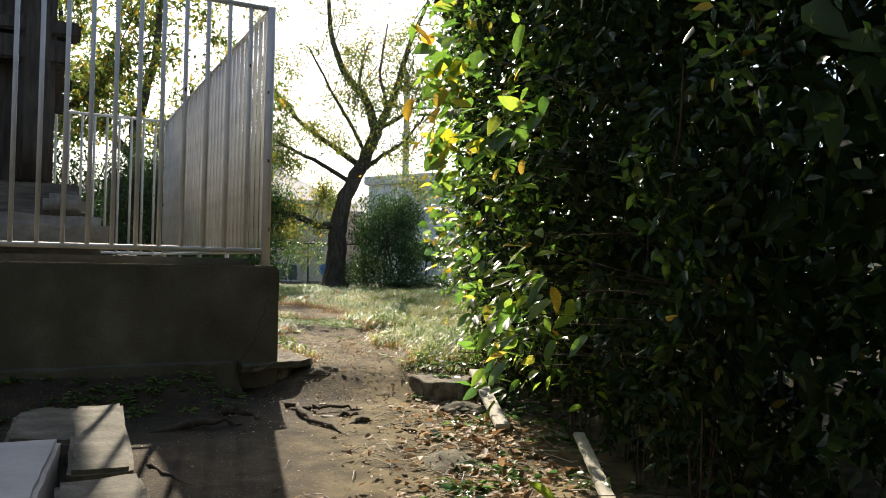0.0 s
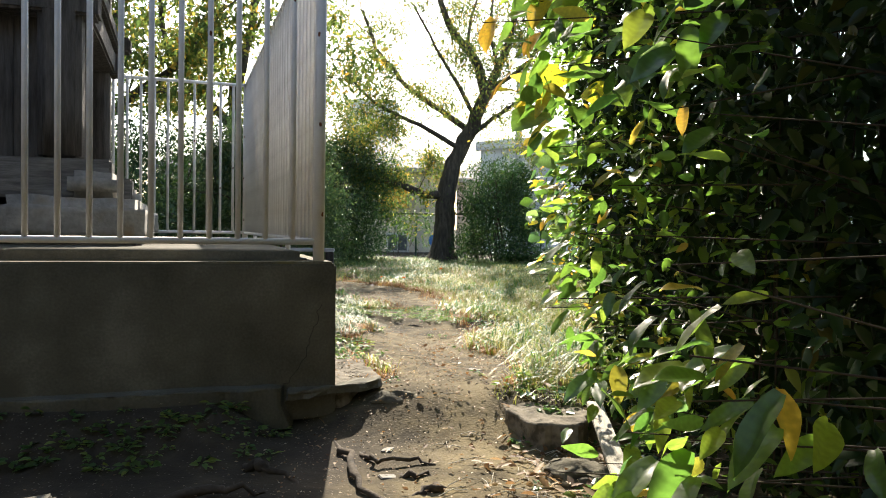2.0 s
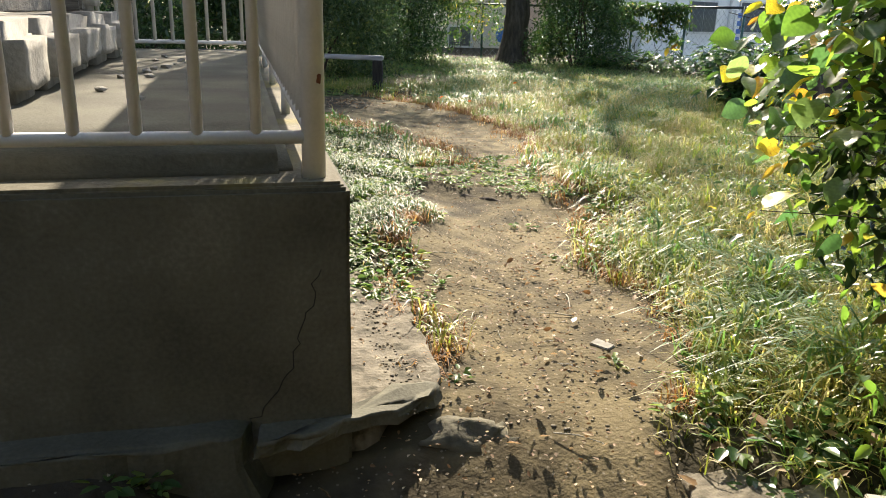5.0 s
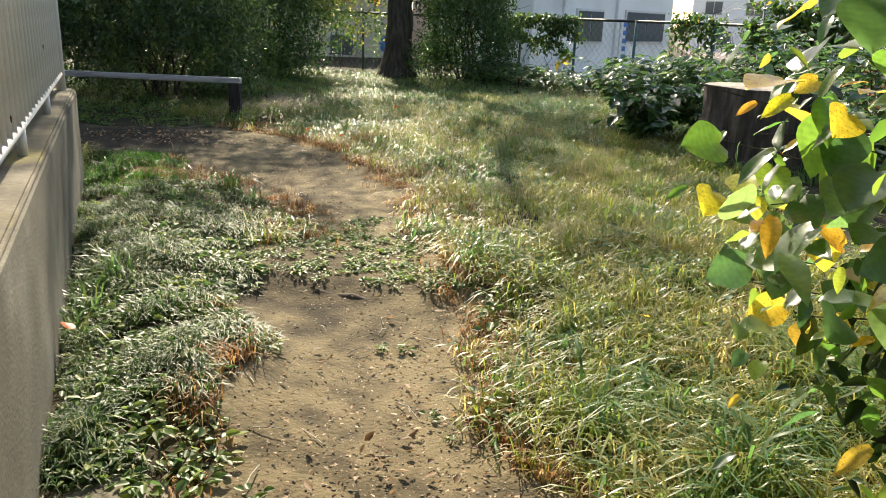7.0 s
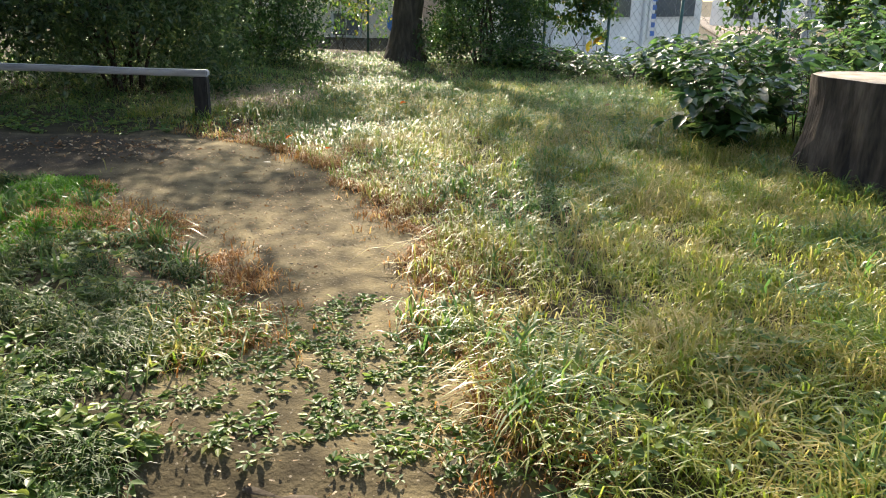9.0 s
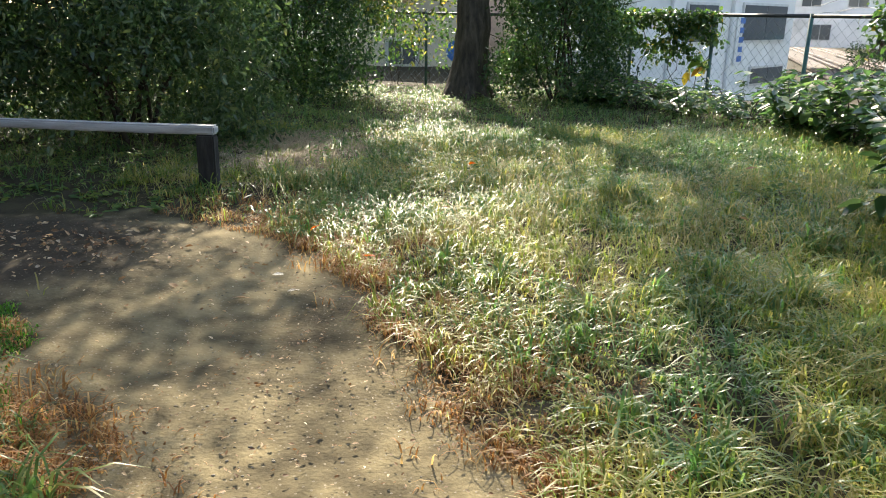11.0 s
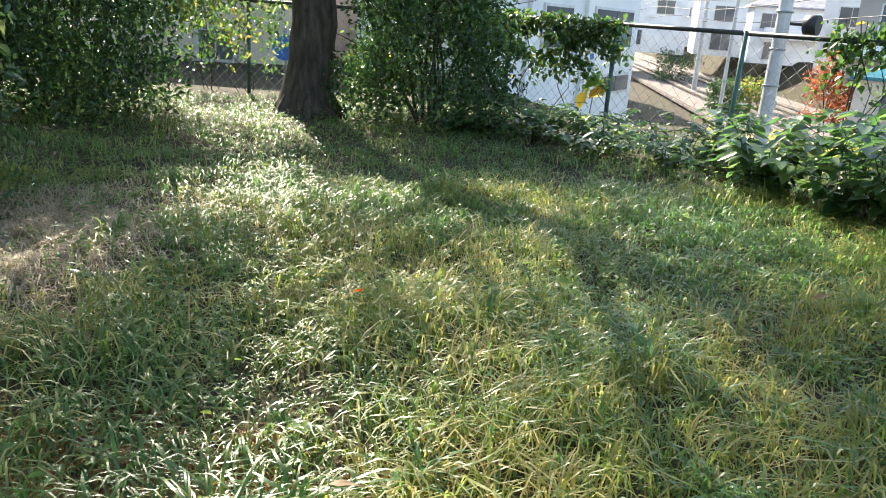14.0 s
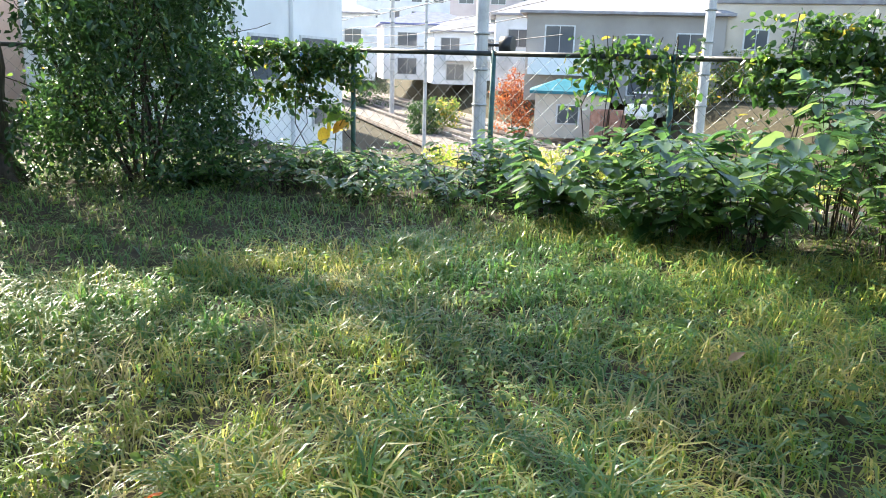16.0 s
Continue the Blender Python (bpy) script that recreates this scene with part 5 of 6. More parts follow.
def fence_creeper(a, b, n, z0, z1, label, size=0.062, material=None):
    ob = empty("fence_creeper", (a[0], a[1], 0))
    tagged(ob, label, "creeper")
    a, b = np.array([*a, 0.0]), np.array([*b, 0.0])
    for k in range(8):
        t = Tubes()
        s = rng.uniform(0, 1)
        p = (b - a) * s
        pts = [p + np.array([rng.normal() * 0.1, rng.normal() * 0.04, z]) for z in np.linspace(0, z1, 6)]
        t.add(pts, np.full(6, 0.006), 4)
        mesh_part("stem", t.mesh("stem"), DARK_BARK, ob)
    s, z = rng.uniform(0, 1, n), z0 + (z1 - z0) * rng.beta(2.2, 1.4, n)
    keep = noise_field(s * 5 + a[0], z * 3.4) + rng.normal(0, 0.25, n) > -0.3
    pos = (b - a) * s[:, None] + np.stack([rng.normal(0, 0.06, n), rng.normal(0, 0.06, n), z], 1)
    leaf_set("leaves", pos[keep], size, material or G_CREEPER, ob, 0.7, 0.5, up=0.4, near=True)


fence_creeper((0.9, 24.1), (2.75, 22.3), 5600, 0.55, 1.55, "dark climbing creeper hanging on the fence")
fence_creeper((5.0, 18.9), (6.7, 16.4), 7500, 0.4, 1.85, "dense sunlit climbing creeper on the fence", 0.07)
fence_creeper((4.1, 20.2), (4.75, 19.3), 900, 0.8, 1.65, "thin creeper shoots on the fence top", 0.07)
fence_creeper((6.7, 16.4), (8.2, 14.2), 5000, 0.3, 1.8, "dense creeper covering the fence", 0.07)
fence_creeper((-1.6, 24.8), (-3.2, 25.2), 1100, 0.2, 1.5, "yellowing creeper on the back fence")
fence_creeper((0.6, 24.2), (-0.6, 24.6), 700, 0.0, 1.2, "thin creeper on the fence behind the old tree")
yl = empty("yellow_leaf_spray", (2.5, 22.6, 0.0))
tagged(yl, "bright yellow leaves on a shoot by the fence", "leaves")
tyl = Tubes()
tyl.add([(0, 0, 0.1), (0.02, -0.02, 0.5), (0.05, -0.05, 0.85)], [0.008, 0.006, 0.004], 5)
mesh_part("stem", tyl.mesh("stem"), DARK_BARK, yl)
for k in range(6):
    big_leaf(yl, (rng.normal() * 0.08, -0.05 + rng.normal() * 0.08, 0.62 + rng.normal() * 0.09), 0.2, "yellow" if k < 4 else "green", 1, (-0.2, -0.5, -0.6))


# ---- grass, weeds and leaf litter ----
def free_spots(n, x0, x1, y0, y1, soil_max=0.35, margin=0.02):
    x, y = rng.uniform(x0, x1, n), rng.uniform(y0, y1, n)
    u, v = local(x, y)
    ok = (soil_mask(x, y) + rng.normal(0, 0.12, n) < soil_max) & ~on_platform(x, y, margin) & (beyond_fence(x, y) < 0.3)
    ok &= ~((u > -0.05) & (u < 0.4) & (v > 0) & (v < 1.75))
    ok &= (np.hypot((x + 2.4) / 0.85, (y - 17.2) / 1.45) + 0.25 * np.sin(x * 5) * np.sin(y * 6) > 1) | (rng.uniform(0, 1, n) < 0.12)
    # thin growth on the trodden ground before the wooden rail
    ok &= ~((np.abs(x + 3.2) < 1.5) & (y > 13.8) & (y < 15.5)) | (rng.uniform(0, 1, n) < 0.15)
    return x[ok], y[ok]


def tufts(name, x, y, lo, hi, width, material, label, lean=(0.3, 0.9), head=None, thin=None):
    """A spread of grass blades in tufts."""
    n = len(x)
    L = rng.uniform(lo, hi, n) * (0.8 + 0.3 * noise_field(x * 1.3, y * 1.3) + 0.35 * noise_field(x * 4.3 + 1, y * 4.7))
    hd = rng.uniform(0, 6.28, n) if head is None else head + rng.normal(0, 1.5, n)
    me = blade_mesh(name, np.stack([x, y, ground_z(x, y) - 0.01], 1), hd, L, width * rng.uniform(0.6, 1.3, n), rng.uniform(*lean, n))
    ob = mesh_part(name, me, material)
    return tagged(ob, label, "grass", kind="stuff")


def clump(x, y, per, spread):
    k = rng.integers(max(1, per // 2), per + 1, len(x))
    a, b = np.repeat(x, k), np.repeat(y, k)
    return a + rng.normal(0, spread, len(a)), b + rng.normal(0, spread, len(b))


def shade_side(x, y):
    """Lush green turf lies towards the old tree and the fence; sun-bleached grass nearer the path."""
    return step(-0.6, 0.6, noise_field(x * 0.7 + 3, y * 0.6) * 1.0 + (y - 16.8) * 0.13 + rng.normal(0, 0.25, np.shape(x)))


x, y = free_spots(30000, -3.4, 5.0, 6.3, 19.0)
pick = rng.uniform(0, 1, len(x)) > shade_side(x, y)
u, v = local(x, y)
bank = (u > 0) & (u < 1.15 + 0.2 * np.sin(v * 3)) & (v > 1.2) & (v < 7.1)
far_edge = x < np.interp(y, [6, 12, 16, 20], [2.2, 2.8, 4.2, 3.5])
mead = pick & ~bank & far_edge
cx, cy = clump(x[mead], y[mead], 7, 0.03)
tufts("meadow_grass", cx, cy, 0.1, 0.32, 0.0031, G_GRASS, "sunlit yellow-green meadow grass", (0.55, 1.22))
deep = ~pick & ~bank & far_edge
cx, cy = clump(x[deep], y[deep], 7, 0.03)
tufts("deep_green_grass", cx, cy, 0.1, 0.3, 0.0042, G_SHADE, "lush green grass with broader blades", (0.55, 1.22))
# separate tall green tufts
tx, ty = free_spots(1500, -2.6, 4.4, 7.0, 19.0)
ok = noise_field(tx * 0.9 + 2, ty * 0.9) > 0.05
cx, cy = clump(tx[ok], ty[ok], 34, 0.045)
tufts("green_tufts", cx, cy, 0.14, 0.34, 0.0052, G_SHADE, "tall bright green grass tufts in the meadow", (0.45, 1.1))
x, y = free_spots(16000, -8, 5.5, 14.5, 24.6)
cx, cy = clump(x, y, 4, 0.05)
tufts("deep_green_grass", cx, cy, 0.1, 0.26, 0.0042, G_SHADE, "green turf in front of the shrubs", (0.65, 1.22))
x, y = free_spots(2000, 1.0, 2.8, 6.6, 14.0)
cx, cy = clump(x, y, 12, 0.04)
tufts("long_grass", cx, cy, 0.14, 0.34, 0.003, G_GRASS, "long arching grass beside the path", (0.55, 1.0))
lx, ly = rng.normal(1.35, 0.18, 80), rng.normal(7.6, 0.45, 80)
cx, cy = clump(lx, ly, 14, 0.05)
tufts("long_grass", cx, cy, 0.22, 0.45, 0.0048, G_SHADE, "broad-bladed long grass at the hedge's end", (0.6, 1.1))
# the bank by the platform wall
uu, vv = rng.uniform(0.02, 1.25, 10000), rng.uniform(1.5, 7.1, 10000)
bx, by = C[0] + uu * U[0] + vv * V[0], C[1] + uu * U[1] + vv * V[1]
ok = (soil_mask(bx, by) < 0.4) & (uu < 1.15 + 0.2 * np.sin(vv * 3))
mossy = np.hypot((bx + 2.3) / 0.62, (by - 12.0) / 0.95) < 1 + 0.2 * np.sin(bx * 9)
tuft = noise_field(bx * 3.1, by * 2.7) > -0.25
cx, cy = clump(bx[ok & ~mossy & tuft], by[ok & ~mossy & tuft], 7, 0.03)
tufts("bank_grass", cx, cy, 0.07, 0.18, 0.0026, G_MONDO, "dark glossy drooping grass on the bank by the wall", (0.5, 1.0), head=-1.2)
cx, cy = clump(bx[ok & mossy], by[ok & mossy], 16, 0.035)
tufts("lush_grass", cx, cy, 0.03, 0.09, 0.003, G_MOSS, "short vivid green grass patch on the bank", (0.2, 0.9))
# russet dry grass along the path's edges
ex, ey = rng.uniform(-2.4, 1.3, 38000), rng.uniform(6.6, 15.6, 38000)
s = soil_mask(ex, ey)
ok = (s > 0.02) & (s < 0.45) & ~on_platform(ex, ey, 0.2) & (noise_field(ex * 1.1, ey * 0.8) > -0.45)
cx, cy = clump(ex[ok], ey[ok], 5, 0.03)
tufts("dry_grass", cx, cy, 0.05, 0.14, 0.0028, G_DRY, "dry russet grass along the edge of the path", (0.4, 1.1))
rx, ry = np.concatenate([rng.normal(-1.35, 0.42, 2600), rng.normal(-0.05, 0.3, 2200), rng.normal(-1.75, 0.28, 1200)]), np.concatenate([rng.normal(14.6, 0.3, 2600), rng.normal(12.0, 0.9, 2200), rng.normal(11.9, 0.3, 1200)])
verge = soil_mask(rx, ry) < 0.55
cx, cy = clump(rx[verge], ry[verge], 6, 0.03)
tufts("dry_grass", cx, cy, 0.05, 0.13, 0.0028, G_DRY, "dry russet grass at the bend of the path", (0.4, 1.1))
for verge_line in ([(-1.3, 14.25), (-1.0, 13.85), (-0.6, 13.4), (-0.2, 12.6), (-0.05, 12.0), (0.25, 11.4), (0.36, 10.8), (0.5, 10.1), (0.62, 9.3), (0.85, 8.4)], [(-1.75, 12.0), (-1.45, 11.75), (-1.15, 11.4), (-0.8, 10.9), (-0.65, 10.2)]):
    line = np.array(verge_line)
    many = 190 * len(line)
    k = rng.uniform(0, len(line) - 1, many)
    j = k.astype(int)
    spot = line[j] + (line[np.minimum(j + 1, len(line) - 1)] - line[j]) * (k - j)[:, None] + rng.normal(0, 0.13, (many, 2))
    spot = spot[noise_field(spot[:, 0] * 4, spot[:, 1] * 3.1) > -0.25]
    cx, cy = clump(spot[:, 0], spot[:, 1], 7, 0.03)
    tufts("dry_grass", cx, cy, 0.05, 0.15, 0.003, G_DRY, "dry orange-brown grass along the verge of the path", (0.4, 1.15))
# mown straw heap
hx, hy = rng.normal(-2.4, 0.42, 9000), rng.normal(17.2, 0.72, 9000)
ob = tufts("cut_straw", hx, hy, 0.08, 0.2, 0.003, STRAW, "flattened heap of dry cut straw", (0.95, 1.15))


def weeds(n, x0, x1, y0, y1, size, label, soil_rng=(0.0, 1.0), material=None, per=9, dens=-1.0, name="low_weeds", rise=0.03, by_wall=False):
    """by_wall: the span is given along and out from the platform's front wall."""
    x, y = rng.uniform(x0, x1, n), rng.uniform(y0, y1, n)
    if by_wall:
        x, y = C[0] + x * U[0] + y * V[0], C[1] + x * U[1] + y * V[1]
    s = soil_mask(x, y)
    ok = (s >= soil_rng[0]) & (s <= soil_rng[1]) & ~on_platform(x, y, 0.03) & (noise_field(x * 2.2 + 1, y * 2.0) > dens)
    x, y = x[ok], y[ok]
    sz = size * rng.uniform(0.6, 1.4, len(x))
    px, py, ps = np.repeat(x, per), np.repeat(y, per), np.repeat(sz, per)
    a = rng.uniform(0, 6.28, len(px))
    axis = np.stack([np.cos(a), np.sin(a), rng.uniform(0.0, 0.5, len(px))], 1)
    pos = np.stack([px, py, ground_z(px, py) + rng.uniform(0, rise, len(px))], 1) + axis * ps[:, None] * rng.uniform(0.0, 0.9, len(px))[:, None] * np.array([1, 1, 0.4])
    me = round_leaf_mesh(name, pos, axis, np.array([0, 0, 1.0]) + rng.normal(0, 0.35, (len(px), 3)), ps, 0.55, 0.08, 0.25)
    return tagged(mesh_part(name, me, material or G_WEED), label, "weeds", kind="stuff")


weeds(620, -0.75, 0.65, 9.52, 10.9, 0.027, "low leafy weeds across the path beyond the log", (0.0, 1.0), dens=-0.25, per=8, rise=0.015)
weeds(300, -0.5, 0.75, 6.6, 9.3, 0.03, "small scattered weeds on the earth path", (0.5, 1.0), dens=0.55)
weeds(800, -1.4, 0.0, 7.3, 10.8, 0.042, "broad leafy weeds along the left bank", (0.0, 0.5))
weeds(800, 0.5, 2.9, 6.5, 10.5, 0.045, "leafy weeds among the long grass", (0.0, 0.5), rise=0.1, dens=-0.1)
weeds(350, 0.3, 3.6, 9.5, 15.5, 0.04, "scattered leafy weeds in the meadow", (0.0, 0.5), rise=0.08, dens=0.25)
weeds(600, -2.0, 4.0, 14.8, 19.5, 0.034, "pale leafy weeds among the arching grass", (0.0, 0.4), dens=0.1, rise=0.14)
weeds(1300, -5, 4.5, 14.2, 24.0, 0.042, "leafy weeds in the turf", (0.0, 0.4), dens=-0.1, rise=0.12)
weeds(1500, -2.6, -0.1, 7.4, 11.6, 0.042, "leafy weeds on the bank beside the platform wall", (0.0, 0.4), dens=-0.2)
weeds(210, -4.5, -0.3, -0.7, -0.1, 0.045, "dark weeds along the foot of the platform wall", (0.0, 1.0), dens=-0.35, by_wall=True)
weeds(330, 0.95, 1.9, 2.6, 7.0, 0.06, "bright weeds at the hedge's foot", (0.0, 1.0), dens=0.0, material=G_BROAD)
weeds(420, -6.5, -2.6, 14.4, 17.2, 0.055, "green weeds under the wooden rail", (0.0, 1.0), dens=-0.2)


def litter(n, cx, cy, sx, sy, size, material, label, name="leaf_litter", lift=0.012):
    x, y = rng.normal(cx, sx, n), rng.normal(cy, sy, n)
    a = rng.uniform(0, 6.28, n)
    axis = np.stack([np.cos(a), np.sin(a), rng.normal(0, 0.25, n)], 1)
    me = leaf_mesh(name, np.stack([x, y, ground_z(x, y) + lift + rng.uniform(0, 0.02, n)], 1), axis, np.array([0, 0, 1.0]) + rng.normal(0, 0.4, (n, 3)), size * rng.uniform(0.5, 1.4, n), 0.55, 0.15, -0.1)
    return tagged(mesh_part(name, me, material), label, "leaf litter", kind="stuff")


litter(800, 1.25, 4.2, 0.25, 1.1, 0.062, G_LITTER, "brown dead leaves along the hedge's foot")
litter(700, 1.1, 4.6, 0.4, 1.2, 0.03, G_LITTER, "crumbled dead leaves on the earth")
litter(2600, 0.3, 7.8, 0.42, 1.1, 0.016, G_LITTER, "leaf crumbs on the earth path")
litter(1900, -0.9, 12.0, 0.6, 1.2, 0.018, G_LITTER, "leaf crumbs on the earth path")
litter(700, 0.1, 5.2, 0.6, 0.8, 0.016, G_LITTER, "leaf crumbs on the dark earth")
litter(240, 0.35, 7.6, 0.4, 1.0, 0.035, G_LITTER, "scattered dry leaves on the path")
litter(500, -2.8, 13.8, 0.8, 0.3, 0.035, G_LITTER, "dead leaves on the shaded earth")
tw = Tubes()
for k in range(280):
    px, py = (rng.normal(1.1, 0.3), rng.uniform(2.8, 6.0)) if k < 240 else (rng.normal(0.3, 0.5), rng.uniform(6.3, 9.3))
    a, l = rng.uniform(0, 6.28), rng.uniform(0.04, 0.22)
    z = float(ground_z(px, py)) + 0.008
    tw.add([(px, py, z), (px + math.cos(a) * l / 2, py + math.sin(a) * l / 2, z + rng.uniform(0, 0.03)), (px + math.cos(a) * l, py + math.sin(a) * l, z)], [0.003, 0.0025, 0.0015], 4)
tagged(mesh_part("twigs", tw.mesh("twigs"), PLANK), "dry twigs and straw lying on the earth", "twigs", kind="stuff")

# loose pebbles on the footing strip and grit on the path
pv, pq = [], []
ico = bmesh.new()
bmesh.ops.create_icosphere(ico, subdivisions=1, radius=1)
iv, it = np.array([w.co for w in ico.verts]), np.array([[w.index for w in f.verts] for f in ico.faces])
ico.free()
for k in range(2600):
    if k < 500:
        px, py, _ = plat(rng.uniform(0.03, 0.32), rng.uniform(0.02, 1.7))
        pz, s = -0.033, rng.uniform(0.003, 0.009)
    else:
        px, py = rng.normal(0.35, 0.45), rng.uniform(6.4, 9.3)
        if k > 2000:
            px, py = rng.normal(-0.9, 0.5), rng.uniform(10.5, 14.2)
        pz, s = float(ground_z(px, py)), rng.uniform(0.003, 0.009)
    pv.append(iv * s * rng.uniform(0.6, 1.3, 3) * np.array([1, 1, 0.45]) + np.array([px, py, pz]))
    pq.append(it + 12 * k)
tagged(mesh_part("pebbles", np_mesh("pebbles", np.concatenate(pv), None, np.concatenate(pq)), AGGREGATE), "small brown pebbles and grit", "pebbles", kind="stuff")

FALLEN = [(-0.595, 14.63, "litter"), (-0.48, 16.1, "red"), (-1.93, 14.75, "pale"), (-1.2, 13.26, "pale"), (-0.835, 11.54, "pale"), (0.5, 7.25, "pale"), (0.44, 7.62, "pale"),
          (2.2, 12.94, "pale"), (1.7, 16.05, "litter"), (-1.45, 13.15, "litter"), (-1.3, 13.5, "pale"), (-1.85, 13.3, "litter"), (-1.27, 14.1, "red"),
          (1.29, 8.92, "yellow"), (0.3, 14.2, "litter"), (-0.85, 13.5, "red"), (1.3, 14.6, "litter"), (-0.95, 7.6, "litter"), (-1.15, 8.5, "red"), (0.75, 6.95, "pale"), (0.9, 7.3, "litter")]
FM = {"yellow": G_YELLOW, "red": G_RED, "pale": G_PALE, "litter": G_LITTER}
for i, (px, py, tone) in enumerate(FALLEN):
    me = vine_leaf_mesh("fallen_leaf", int(tone == "red"))
    me.materials.append(FM[tone])
    ob = new("fallen_leaf", me)
    grassy = float(soil_mask(px, py)) < 0.5
    ob.matrix_world = pose(px, py, float(ground_z(px, py)) + (0.15 if grassy else 0.02), rng.uniform(-25, 25), rng.uniform(-25, 25), rng.uniform(0, 360)) @ Matrix.Scale({"yellow": 0.07, "red": 0.062, "pale": 0.06, "litter": 0.09}[tone], 4)
    tagged(ob, {"yellow": "orange-yellow fallen autumn leaf", "red": "red fallen autumn leaf", "pale": "pale dry fallen leaf", "litter": "curled brown fallen leaf"}[tone] + (" lying in the grass" if grassy else " lying on the earth"), "fallen leaf", "fallen leaves")


# ---- plain unseen walls added behind the walk to keep sky light off the yard ----
for nm, size, at in (("wall_south", (16.0, 0.2, 6.5), (-2.5, -3.2, -0.4)), ("wall_west", (0.2, 15.0, 6.0), (-10.6, 4.4, -0.4))):
    tagged(part(nm, box_bm(size, at, 0.02), CONCRETE), "plain dark weathered concrete wall added out of view to block sky light", "wall", kind="structure")

# ---- beyond the fence ----
GZ = -3.2


def house(at, size, rz, wall, roof, windows, label, roof_h=1.6, over=0.4, flat=False, balcony=None):
    """windows: (face, across, up, width, height) with face f/b/l/r."""
    ob = empty("house", at, Matrix.Rotation(radians(rz), 4, "Z"))
    tagged(ob, label, "house")
    w, d, h = size
    part("wall", box_bm((w, d, h), (0, 0, 0), 0.02), wall, ob)
    if flat:
        part("roof", box_bm((w + 0.3, d + 0.3, 0.35), (0, 0, h), 0.03), roof, ob)
    else:
        bm = bmesh.new()
        a, b = w / 2 + over, d / 2 + over
        r = max(0.0, a - b)
        lo = [bm.verts.new((x * a, y * b, h)) for x, y in ((-1, -1), (1, -1), (1, 1), (-1, 1))]
        up = [bm.verts.new((x * a, y * b, h + 0.15)) for x, y in ((-1, -1), (1, -1), (1, 1), (-1, 1))]
        tp = [bm.verts.new((-r - 0.3, 0, h + roof_h)), bm.verts.new((r + 0.3, 0, h + roof_h))]
        bm.faces.new(lo[::-1])
        for i in range(4):
            bm.faces.new((lo[i], lo[(i + 1) % 4], up[(i + 1) % 4], up[i]))
        bm.faces.new((up[0], up[1], tp[1], tp[0])), bm.faces.new((up[2], up[3], tp[0], tp[1]))
        bm.faces.new((up[1], up[2], tp[1])), bm.faces.new((up[3], up[0], tp[0]))
        part("roof", bm, roof, ob)
    for f, ax, az, ww, wh in windows:
        m = {"f": pose(ax, -d / 2 - 0.02, az), "b": pose(ax, d / 2 + 0.02, az, 0, 0, 180), "l": pose(-w / 2 - 0.02, ax, az, 0, 0, -90), "r": pose(w / 2 + 0.02, ax, az, 0, 0, 90)}[f]
        win = part("window", box_bm((ww + 0.14, 0.08, wh + 0.14), (0, 0, -0.07), 0.01), ALU, ob)
        win.matrix_basis = m
        for k in (-1, 1):
            part("pane", box_bm((ww / 2 - 0.04, 0.03, wh), (k * ww / 4, -0.04, 0), 0.004), DARK_GLASS, win)
    if balcony:
        f, ax, az, bw, bh = balcony
        m = {"f": pose(ax, -d / 2 - 0.5, az), "l": pose(-w / 2 - 0.5, ax, az, 0, 0, -90)}[f]
        bl = part("balcony", box_bm((bw, 1.0, bh), (0, 0, 0), 0.02), WALL_WHITE, ob)
        bl.matrix_basis = m
    return ob


def far_pt(deg, dist):
    """A point seen from the end of the walk, degrees right of straight on."""
    return (-0.7 + math.sin(radians(deg)) * dist, 14.1 + math.cos(radians(deg)) * dist)


def at_far(deg, dist, z=GZ):
    return (*far_pt(deg, dist), z)


white_block = house((3.9, 34.23, -3.2), (10.0, 3.5, 7.2), 52.8, WALL_WHITE, ALU, [("f", -1.57, 4.0, 1.7, 0.95), ("f", 2.6, 4.0, 3.2, 1.0), ("f", 3.2, 2.7, 2.5, 0.45)],
                    "large white flat-roofed building beside the railway", flat=True)
for x, wide in ((0.25, 0.1), (-3.3, 0.1)):
    part("drainpipe", box_bm((wide, 0.1, 7.1), (x, -1.8, 0.0), 0.02), WALL_WHITE, white_block)
board = part("sign_board", box_bm((0.62, 0.05, 1.45), (0.95, -1.79, 3.3), 0.01), CAR_PAINT, white_block, "narrow upright white sign board with unreadable lettering")
for k in range(5):
    part("lettering", box_bm((0.3 - 0.04 * (k % 2), 0.012, 0.16), (0.95, -1.822, 3.4 + 0.27 * k), 0.0), BLUE_SIGN, board)
house(at_far(27.7, 88, -1.0), (11, 9, 5.6), -20, WALL_WHITE, ROOF_BLUE, [("f", -3, 3.4, 2, 1.4), ("f", 2, 3.4, 2, 1.4), ("f", -3, 0.6, 2, 1.6)], "white house with a blue tiled roof beyond the railway")
house(at_far(24.0, 118, -1.0), (12, 8, 6.4), -15, WALL_WHITE, ROOF_GREY, [("f", -2, 4, 1.6, 1.2), ("f", 2, 4, 1.6, 1.2)], "pale two-storey house beyond the railway", flat=True)
house(at_far(30.4, 75, -1.0), (7, 6, 4.6), -22, WALL_WHITE, ROOF_GREY, [("f", -2, 2.9, 1.7, 1.2), ("f", 1.8, 2.9, 1.7, 1.2), ("f", -1.5, 0.4, 1.6, 1.4)], "white two-storey house beyond the railway", balcony=("f", 0, 2.1, 5, 0.9))
